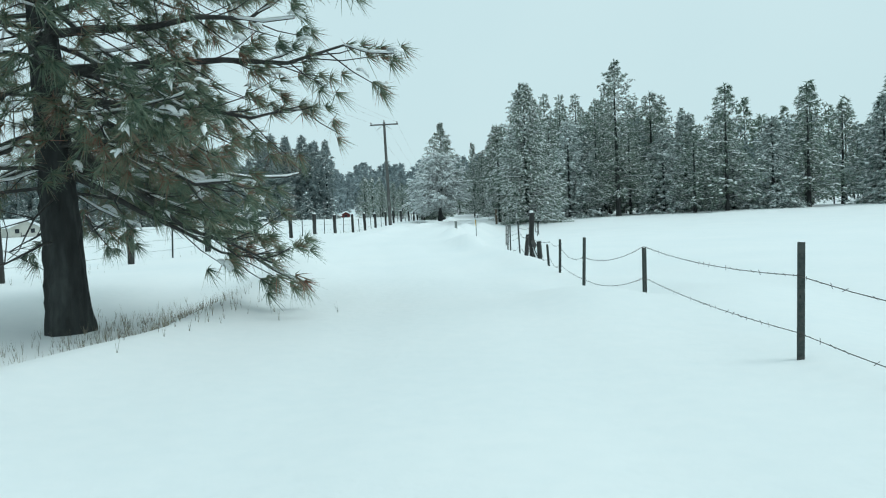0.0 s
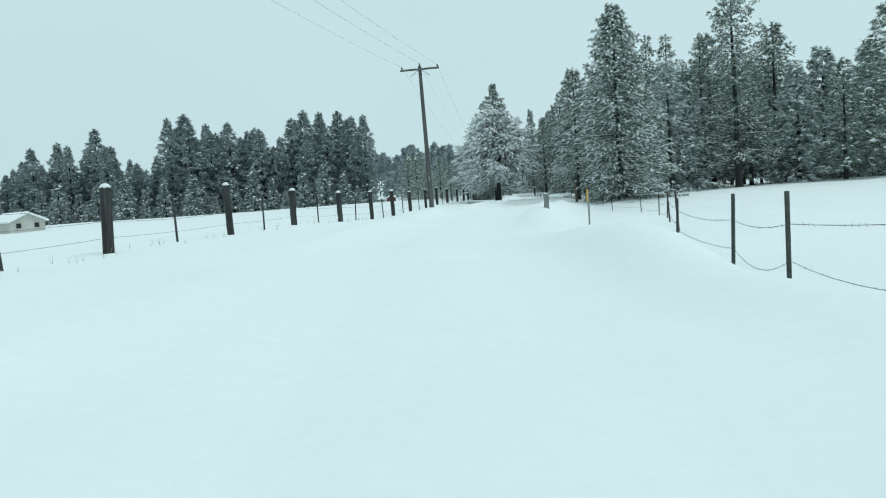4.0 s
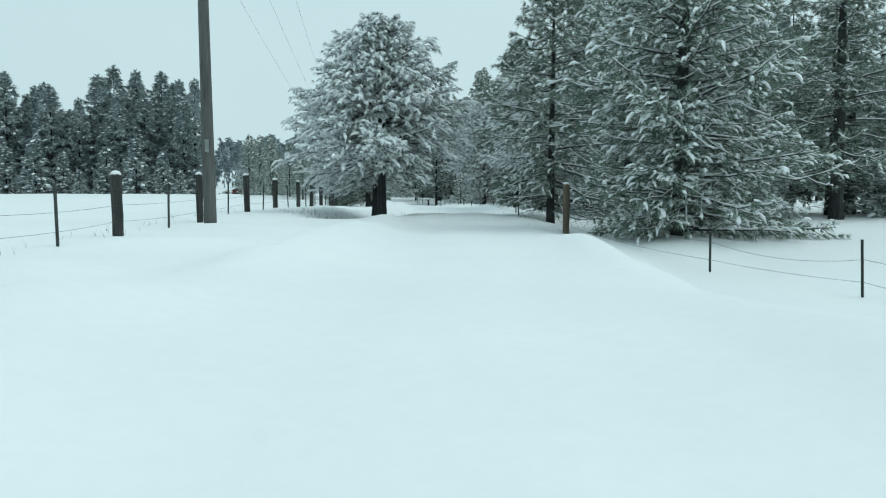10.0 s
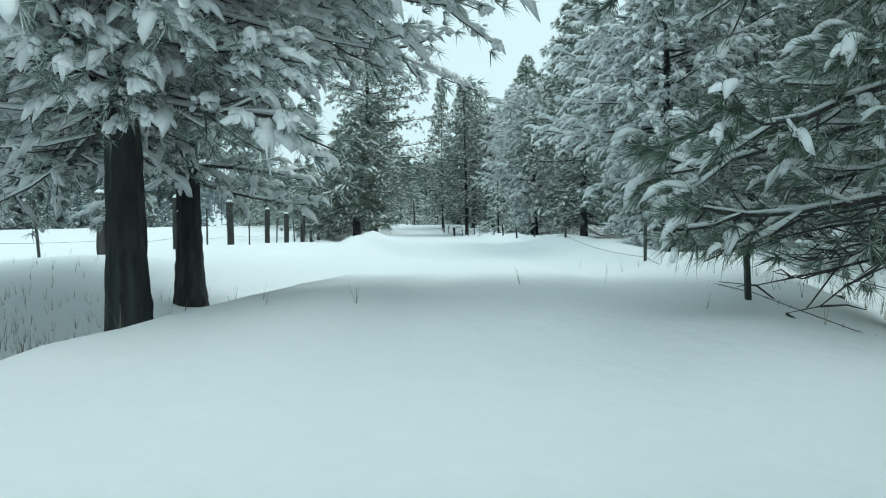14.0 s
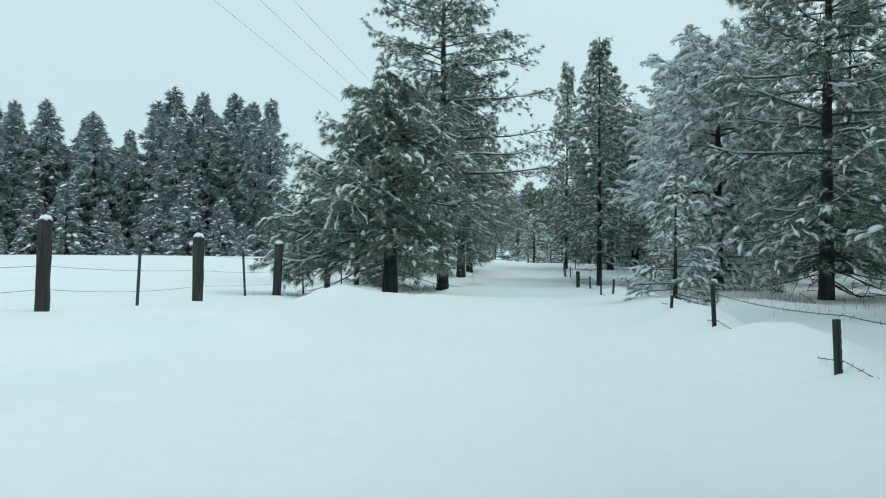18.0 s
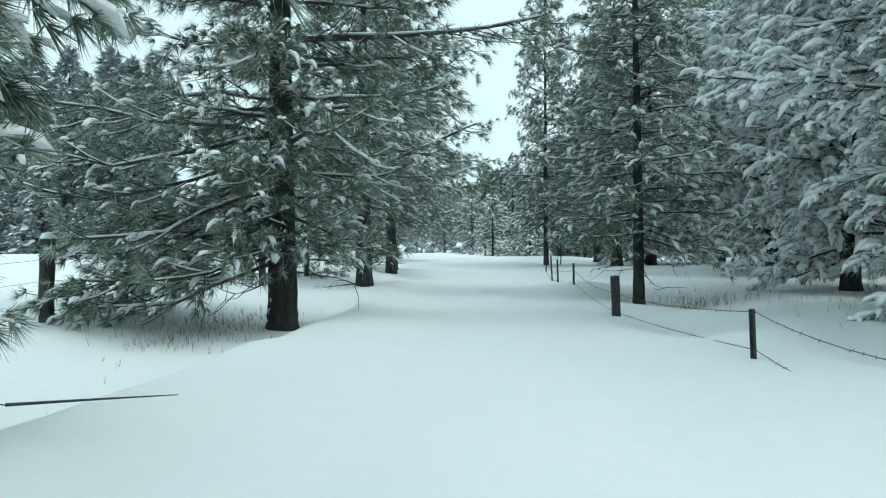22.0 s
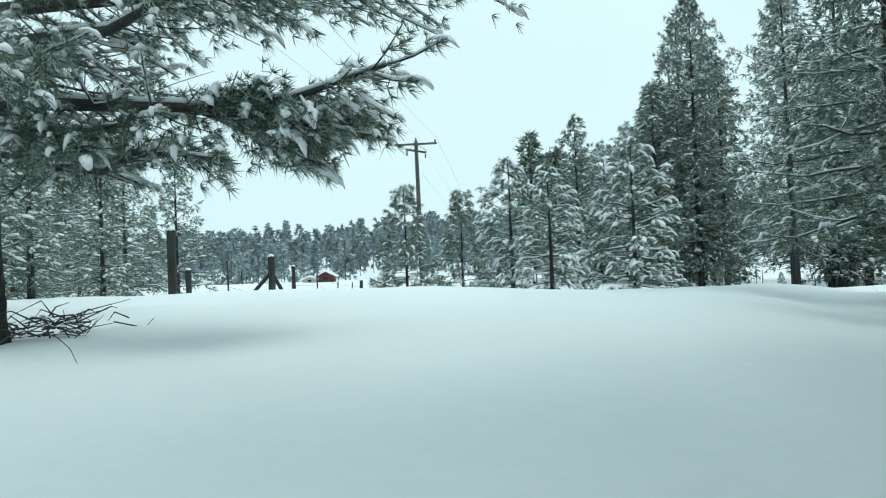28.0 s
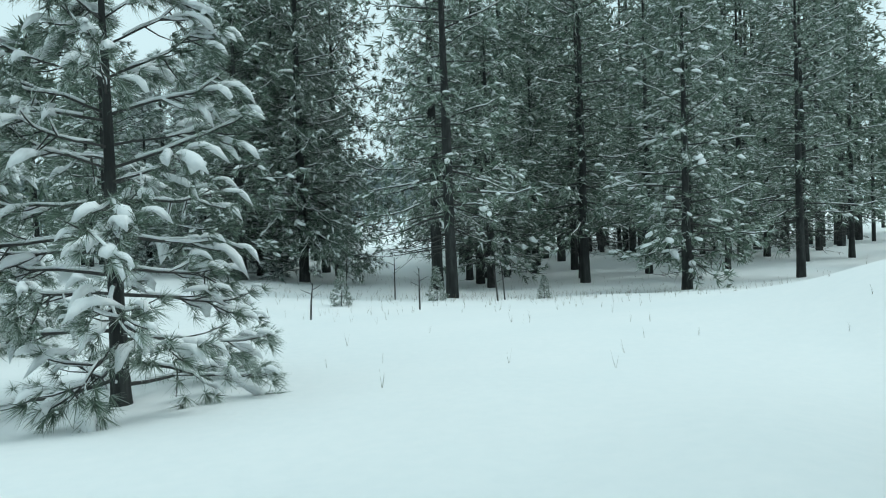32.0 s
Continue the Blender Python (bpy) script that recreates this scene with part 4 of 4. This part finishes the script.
def wire_run(label, points, heights, sag, barbed, seed):
    """Strands strung from post to post, with barbs."""
    r = np.random.RandomState(seed)
    ob = new("wire_fence")
    for h in heights:
        pl = Pile()
        for a, b in zip(points[:-1], points[1:]):
            a3 = np.array([a[0], a[1], gz(*a) + h * a[2] if len(a) > 2 else gz(a[0], a[1]) + h])
            b3 = np.array([b[0], b[1], gz(b[0], b[1]) + h])
            t = np.linspace(0, 1, 9)
            s = sag * r.uniform(0.2, 1.5)
            p = a3 + (b3 - a3) * t[:, None]
            p[:, 2] -= 4 * s * t * (1 - t)
            pl.add(*tube(p, np.full(9, 0.0028), 4, False))
            if barbed:
                L = np.linalg.norm(b3 - a3)
                for u in np.arange(0.06, L, 0.13):
                    q = np.array([np.interp(u / L, t, p[:, c]) for c in range(3)])
                    d = unit(r.normal(size=3)) * 0.018
                    pl.add(*tube([q - d, q + d], [0.0022, 0.0022], 3, False))
        pl.put("strand", WIRE, ob)
    return tagged(ob, label, "wire fence")


LEFT = [(-6.9, -36.0), (-6.9, -30.2), (-6.9, -24.6), (-6.9, -19.0), (-6.9, -13.2), (-6.9, -7.52), (-6.78, -1.97), (-6.75, 3.3), (-6.8, 9.7), (-6.25, 13.4), (-6.15, 18.4),
        (-6.05, 23.7), (-5.82, 29.0), (-5.85, 35.7), (-5.55, 40.2), (-5.1, 44.2), (-4.88, 47.8), (-4.8, 52.3), (-4.58, 56.2), (-4.8, 60.8), (-4.85, 64.9), (-5.32, 70.3), (-5.6, 74.6), (-5.5, 78.4), (-5.2, 82.4), (-6.6, 89.0), (-7.5, 94.3), (-7.7, 99.2)]
STEEL = [(-6.2, 16.0), (-6.05, 21.1), (-5.92, 26.6), (-6.0, 33.4), (-5.7, 38.2), (-5.3, 42.3), (-4.9, 45.6), (-4.95, 50.5), (-4.7, 54.2), (-4.75, 58.7), (-4.9, 63.2)]
tie_post = wood_post("thick weathered wooden fence post capped with snow", 1.2, 0.205, seed=3)
slim_post = wood_post("weathered round wooden fence post capped with snow", 1.22, 0.175, seed=4)
for k, (x, y) in enumerate(LEFT):
    src = tie_post if k % 3 else slim_post
    m = pose(x, y, gz(x, y) + (k * 37 % 7 - 3) * 0.025, (k * 53 % 5 - 2) * 0.8, (k * 29 % 5 - 2) * 0.8, k * 47)
    if k in (0, 1):
        (slim_post, tie_post)[k].matrix_basis = m
    else:
        copy_thing(src, m)
t_post = steel_post()
t_post.matrix_basis = pose(4.1, -34.2, 0.03, 0, 1.5, 0)
STEEL += [((a[0] + b[0]) / 2 - 0.04, (a[1] + b[1]) / 2) for a, b in zip(LEFT[:-1], LEFT[1:]) if not 12 < (a[1] + b[1]) / 2 < 64]
for k, (x, y) in enumerate(STEEL):
    copy_thing(t_post, pose(x, y, gz(x, y) + 0.02 * (k % 4), (k * 31 % 5 - 2) * 1.1, (k * 17 % 5 - 2) * 1.1, 90))
wire_run("thin barbed wire strands between snow-capped wooden posts", LEFT, (0.28, 0.58, 0.88), 0.05, False, 2)
RIGHT_A = [(4.5, -38.5), (4.1, -34.2), (4.02, -30.4), (3.82, -27.05), (3.7, -24.8), (3.7, -23.0), (3.53, -20.1)]
TOP_A = (1.05, 0.98, 0.766, 0.766, 0.66, 0.49)
RIGHT_B = [(3.53, -20.1), (3.42, -16.9), (3.33, -12.8), (3.33, -10.7), (3.43, -6.5), (4.2, -2.6), (5.2, 4.1), (5.9, 8.6), (6.35, 13.05), (6.74, 20.95), (5.6, 24.3), (4.0, 30.4)]
RIGHT_C = [(4.0, 30.4), (3.42, 34.9), (4.25, 40.6), (4.07, 46.4), (3.8, 49.5), (3.7, 52.4), (3.6, 55.9), (3.4, 58.3), (3.0, 64.5), (2.9, 67.6), (2.72, 70.4), (2.43, 76.4), (2.15, 82.0), (1.95, 85.2), (1.9, 87.8), (1.8, 91.0), (2.5, 95.0)]
RIGHT_TOP = (1.0, 0.68, 0.75, 0.65, 0.57, 0.6, 0.69, 0.46, 0.5, 0.48, 0.42, 0.5, 0.56, 0.62, 0.7, 0.7, 0.85)
for run, n in ((RIGHT_A, 1), (RIGHT_B, 0), (RIGHT_C, 2)):
    for k, (x, y) in enumerate(run):
        if (x, y) in ((4.1, -34.2), (3.53, -20.1), (4.0, 30.4), (2.43, 76.4)):
            continue
        top = (RIGHT_TOP[k] if n == 2 else TOP_A[k]) - 0.95 if n else gz(x, y) - 0.12 * (k % 3 == 1)
        copy_thing(t_post, pose(x, y, top, (k * 31 % 5 - 2) * 1.2, (k * 23 % 7 - 3) * 1.2, 20 * k))
wire_run("slack barbed wire strands between steel posts in snow", RIGHT_A, (0.16, 0.5), 0.10, True, 3)
wire_run("slack barbed wire strands between steel posts in snow", RIGHT_B, (0.25, 0.62), 0.12, True, 4)
wire_run("slack barbed wire strands between steel posts in snow", RIGHT_C, (0.06, 0.34), 0.08, True, 5)

# gate posts and stubs
gate_post = wood_post("tall wooden gate post capped with snow", 1.14, 0.125, seed=6)
gate_post.matrix_basis = pose(3.53, -20.1, gz(3.53, -20.1) - 0.02, 0, 1.5, 0)
for x, y, h, lx, ly, lab in ((3.48, -18.8, 0.76, 3, 5, "short leaning wooden brace post by the gate"), (3.64, -21.27, 0.56, -2, -3, "short wooden stub post beside the gate post")):
    p = wood_post(lab, h * 0.75, 0.11, seed=8)
    p.matrix_basis = pose(x, y, gz(x, y), lx, ly, 20)
rail_a, rail_b = np.array([3.56, -20.16, gz(3.56, -20.16) + 0.42]), np.array([3.68, -21.3, gz(3.68, -21.3) - 0.04])
gate_rail = new("gate_rail")
mesh_object("log", *tube([rail_a, (rail_a + rail_b) / 2, rail_b], [0.055, 0.058, 0.05], 10), WOOD_POST, gate_rail, True)
mesh_object("snow_strip", *tube([rail_a + [0.2, -0.07, 0.03], (rail_a + rail_b) / 2 + [0, 0, 0.05], rail_b + [0, 0, 0.05]], [0.03, 0.06, 0.055], 8), SNOW_LOAD, gate_rail, True)
tagged(gate_rail, "fallen wooden gate rail slanting into the snow", "rail")
board = new("leaning_board")
part("plank", box((0.10, 0.03, 0.55), (0, 0, 0.12), 0.006), WOOD_POST, board)
part("snow_crust", box((0.095, 0.025, 0.36), (0, -0.026, 0.2), 0.012), SNOW_LOAD, board, "crust of wind-driven snow")
board.matrix_basis = pose(3.66, -20.3, gz(3.66, -20.3), 3, -14, 10)
tagged(board, "short plank plastered with snow against the gate post", "board")
stem = tube([(-4.9 + 0.42 * math.cos(a), 98.6, gz(-4.9, 98.6) + 0.34 * math.sin(a) - 0.03) for a in np.linspace(0.2, 3.2, 9)], np.linspace(0.003, 0.008, 9), 5)
tagged(mesh_object("bent_stem", *stem, TWIG), "thin dry stem bowed over the snow", "twig")
corner_post = wood_post("brown wooden corner post under snowy boughs", 1.4, 0.19, seed=9, mat=BROWN_POST)
corner_post.matrix_basis = pose(4.0, 30.4, gz(4.0, 30.4), 0, 0, 0)
stub = wood_post("short greenish wooden post with a pointed snow cap", 0.62, 0.14, seed=10)
stub.matrix_basis = pose(2.43, 76.4, gz(2.43, 76.4), 0, -2, 0)
FAR_LEFT = [(-14.0, 118.6, 1.6), (-9.1, 114.2, 1.4), (-9.1, 116.0, 1.25), (-8.6, 122.1, 1.1), (-9.3, 108.9, 1.42)]
for k, (x, y, h) in enumerate(FAR_LEFT):
    p = wood_post("wooden field-corner post capped with snow", h, 0.13 if k in (2, 3) else 0.2, seed=12 + k)
    p.matrix_basis = pose(x, y, gz(x, y), 0, 0, 30 * k)
for s in (-1, 1):
    x, y = -9.1 + (0.95 if s < 0 else 0.5) * s, 114.2 + 0.2 * s
    tagged(mesh_object("corner_brace", *tube([(-9.1, 114.2, gz(-9.1, 114.2) + 0.95), (x, y, gz(x, y) - 0.1)], [0.055, 0.055], 8), WOOD_POST), "diagonal wooden brace against the corner post", "brace")
FIELD = [(-9.0, 111.1), (-9.1, 114.2), (-8.2, 115.6), (-8.3, 118.0), (-8.45, 120.2), (-8.6, 122.1)]
for k, (x, y) in enumerate(FIELD[:1] + FIELD[2:5]):
    copy_thing(t_post, pose(x, y, gz(x, y), 0, k - 1, 40))
wire_run("field fence wires beyond the crossing", FIELD, (0.3, 0.6, 0.85), 0.03, False, 6)

# pedestal and marker post
pedestal = new("utility_pedestal")
part("body", box((0.11, 0.11, 0.5), (0, 0, 0.05), 0.02), GREY_METAL, pedestal)
part("lid", box((0.125, 0.125, 0.04), (0, 0, 0.31), 0.012), GREY_METAL, pedestal)
mesh_object("snow_cap", DOME * [0.065, 0.065, 0.02] + [0, 0, 0.33], DOME_F, SNOW_LOAD, pedestal, True)
pedestal.matrix_basis = pose(1.22, -1.94, gz(1.22, -1.94), 0, 1, 15)
tagged(pedestal, "small grey metal utility pedestal half buried in snow", "pedestal")
marker = new("marker_post")
part("post", box((0.055, 0.03, 1.35), (0, 0, 0.4), 0.006), GREY_METAL, marker)
part("sign", box((0.13, 0.012, 0.28), (0, -0.024, 0.92), 0.004), YELLOW, marker, "yellow warning plate")
for k in range(5):
    part("text_bar", box((0.09 - 0.015 * (k % 2), 0.004, 0.012), (0, -0.032, 1.02 - 0.045 * k), 0), INK, marker)
marker.matrix_basis = pose(2.18, -2.44, gz(2.18, -2.44), 0, 2, -80)
tagged(marker, "tall grey marker post with a yellow warning plate", "marker post")


# ---- utility poles ----
def utility_pole(h, lean, second):
    ob = new("utility_pole")
    z = np.linspace(-0.5, h, 9)
    mesh_object("pole", *tube(np.stack([np.zeros(9), np.zeros(9), z], 1), np.linspace(0.155, 0.105, 9), 14), POLE_WOOD, ob, True)
    part("crossarm", box((2.45, 0.09, 0.115), (0, -0.13, h - 0.22), 0.008), POLE_WOOD, ob)
    for s in (-1, 1):
        part("arm_brace", box((0.75, 0.012, 0.03), (0.33 * s, -0.19, h - 0.45), 0, Matrix.Rotation(0.62 * s, 4, "Y")), GREY_METAL, ob)
    for x in (-1.12, 0.0, 1.12):
        v, f = tube([(x, -0.13 if x else 0, h - 0.17 + (0 if x else 0.17)), (x, -0.13 if x else 0, h - 0.09 + (0 if x else 0.17)), (x, -0.13 if x else 0, h + (0 if x else 0.17))], [0.02, 0.055, 0.04], 10)
        mesh_object("insulator", v, f, PORCELAIN, ob, True)
    if second:
        part("lower_arm", box((1.7, 0.09, 0.11), (0, -0.13, h - 0.62), 0.008, Matrix.Rotation(0.9, 4, "Z")), POLE_WOOD, ob)
        for s in (-1, 1):
            v, f = tube([(0.5 * s, 0.1 + 0.62 * s - 0.2, h - 0.7), (0.5 * s, 0.1 + 0.62 * s - 0.2, h - 0.95)], [0.04, 0.05], 10)
            mesh_object("insulator", v, f, PORCELAIN, ob, True)
    part("tag", box((0.1, 0.006, 0.3), (0, -0.158, 1.9), 0.002), GREY_METAL, ob)
    return tagged(ob, "tall wooden utility pole with a crossarm", "utility pole", "utility poles")


pole_near = utility_pole(9.0, 0, False)
pole_near.matrix_basis = pose(-5.3, 27.85, gz(-5.3, 27.85), 0, -0.8, 4)
pole_far = utility_pole(8.85, 0, True)
pole_far.matrix_basis = pose(-8.95, 136.6, gz(-8.95, 136.6), 0, -0.5, 8)
copy_thing(pole_near, pose(-11.5, -62.0, gz(-11.5, -62.0), 0, 0, 4))
copy_thing(pole_near, pose(-16, 235.0, gz(-16, 235), 0, 0, 4))
for x, lift in ((-1.12, 0.0), (0.0, 0.17), (1.12, 0.0)):
    pl = Pile()
    ends = [np.array([a + x, b, gz(a, b) + 9.0 + lift]) for a, b in ((-11.5, -62), (-5.42, 27.85), (-8.95, 136.6), (-16, 235))]
    for a, b in zip(ends[:-1], ends[1:]):
        t = np.linspace(0, 1, 24)
        p = a + (b - a) * t[:, None]
        p[:, 2] -= 4 * 1.1 * t * (1 - t)
        pl.add(*tube(p, np.full(24, 0.0055), 5, False))
    tagged(pl.put("power_line", CABLE), "thin power line sagging between the poles", "power line")


# ---- far buildings ----
def barn(name, label, wall, w, d, h, roof_h, x, y, turn, openings):
    ob = new(name)
    part("wall", box((w, d, h), (0, 0, h / 2 - 0.2), 0.02), wall, ob)
    v = [(-w / 2, -d / 2, h - 0.2), (w / 2, -d / 2, h - 0.2), (0, -d / 2, h + roof_h - 0.2), (-w / 2, d / 2, h - 0.2), (w / 2, d / 2, h - 0.2), (0, d / 2, h + roof_h - 0.2)]
    for tri in ((0, 1, 2), (4, 3, 5)):
        mesh_object("gable", [v[k] for k in tri], [(0, 1, 2)], wall, ob)
    for s in (-1, 1):
        L = math.hypot(w / 2, roof_h) + 0.6
        part("roof", box((L, d + 0.9, 0.3), (s * (w / 4 + 0.15), 0, h + roof_h / 2 - 0.08), 0.05, Matrix.Rotation(s * math.atan2(roof_h, w / 2), 4, "Y")), SNOW_LOAD, ob, "roof slope under thick snow")
    for ox, oz, ow, oh in openings:
        part("window", box((ow, 0.06, oh), (ox, -d / 2 - 0.02, oz), 0.01), DARK_GLASS, ob)
    ob.matrix_basis = pose(x, y, gz(x, y), 0, 0, turn)
    return tagged(ob, label, "farm building")


barn("barn", "small red farm barn with a snow-covered roof", RED_WALL, 2.9, 3.8, 1.25, 0.75, -42.4, 222, 12, ((0, 0.45, 0.8, 0.9),))
barn("lean_to", "low shed beside the red barn under snow", PALE_WALL, 2.2, 3.0, 0.75, 0.35, -45.1, 221.4, 12, ((0, 0.3, 0.6, 0.4),))
barn("shed", "long pale shed under a snowy roof", PALE_WALL, 3.2, 5.8, 0.8, 0.6, -31, 226, 75, ((-0.6, 0.4, 0.7, 0.4),))
barn("farmhouse", "small cream farmhouse with a snowy roof", PALE_WALL, 5, 7, 1.7, 1.1, -75, 86, 60, ((-1.3, 0.9, 0.7, 0.7), (1.3, 0.9, 0.7, 0.7)))


# ---- grass, brush, woodpile ----
def grass_patch(label, seed, x, y, rx, ry, count, h):
    r = np.random.RandomState(seed)
    px, py = x + r.normal(0, rx, count), y + r.normal(0, ry, count)
    p = np.stack([px, py, ground_z(px, py) - 0.02], 1)
    up = np.tile([0, 0, 1.0], (count, 1))
    pl = Pile()
    pl.add_tris(blades(p, up, 3, h, 0.0042, r, 0.2, 0.0))
    return tagged(pl.put("dry_grass", GRASS), label, "grass", kind="stuff")


grass_patch("dry grass poking through thin snow under the pine", 1, -1.6, -30.4, 0.55, 1.3, 620, 0.15)
grass_patch("dry grass poking through snow under the snowy pine", 2, -2.6, 35.8, 0.8, 1.4, 420, 0.17)
grass_patch("dry grass round the foot of a roadside pine", 3, -3.6, 66.6, 0.6, 1.3, 620, 0.16)
grass_patch("dry grass round the foot of a roadside pine", 4, -3.6, 75.4, 0.45, 1.2, 420, 0.16)
grass_patch("sparse dry grass stalks on the snow bank", 5, -3.6, 82.8, 0.3, 0.9, 90, 0.09)
grass_patch("dry grass at the edge of the wood", 6, 5.6, 36.5, 1.0, 2.4, 360, 0.18)
grass_patch("dry grass at the edge of the wood", 7, 8.5, 74.0, 1.6, 6.0, 900, 0.18)
grass_patch("dry grass tufts beside a wooden stub post", 8, 4.4, 80.6, 0.5, 0.8, 220, 0.24)
grass_patch("sparse grass in the snow between the trunks", 9, 11, 131, 5.0, 5.0, 900, 0.2)
grass_patch("a few grass stalks along the fence", 10, -6.6, 8.0, 0.25, 20.0, 160, 0.2)


def brush(label, seed, x, y, r0, count, high=0.36, thick=1.0):
    r = np.random.RandomState(seed)
    ob, sn = new("brush_pile"), []
    for k in range(count):
        c = np.array([x + r.normal(0, r0), y + r.normal(0, r0), 0])
        c[2] = gz(c[0], c[1]) + r.uniform(0, high)
        a, L = r.uniform(0, 6.28), r.uniform(0.5, 1.3) * thick
        d = np.array([math.cos(a), math.sin(a), r.uniform(-0.1, 0.3)]) * L
        m = c + d * 0.5 + r.normal(0, 0.08, 3)
        mesh_object("stick", *tube([c, m, c + d], np.array([0.018, 0.013, 0.005]) * thick, 5, False), TWIG, ob, True)
        sn.append((m, d))
    for m, d in sn[::2]:
        sp = Pile()
        snow_lumps(sp, np.array([m]), np.array([d]), 0.09 * thick, r, 0.35)
        sp.put("snow_clump", SNOW_LOAD, ob, True)
    return tagged(ob, label, "brush pile")


brush("tangled pile of dead sticks dusted with snow", 1, -6.2, 100.6, 0.3, 60, 0.22, 0.55)
brush("small stack of split branches under snow", 2, -5.0, 93.0, 0.32, 60)
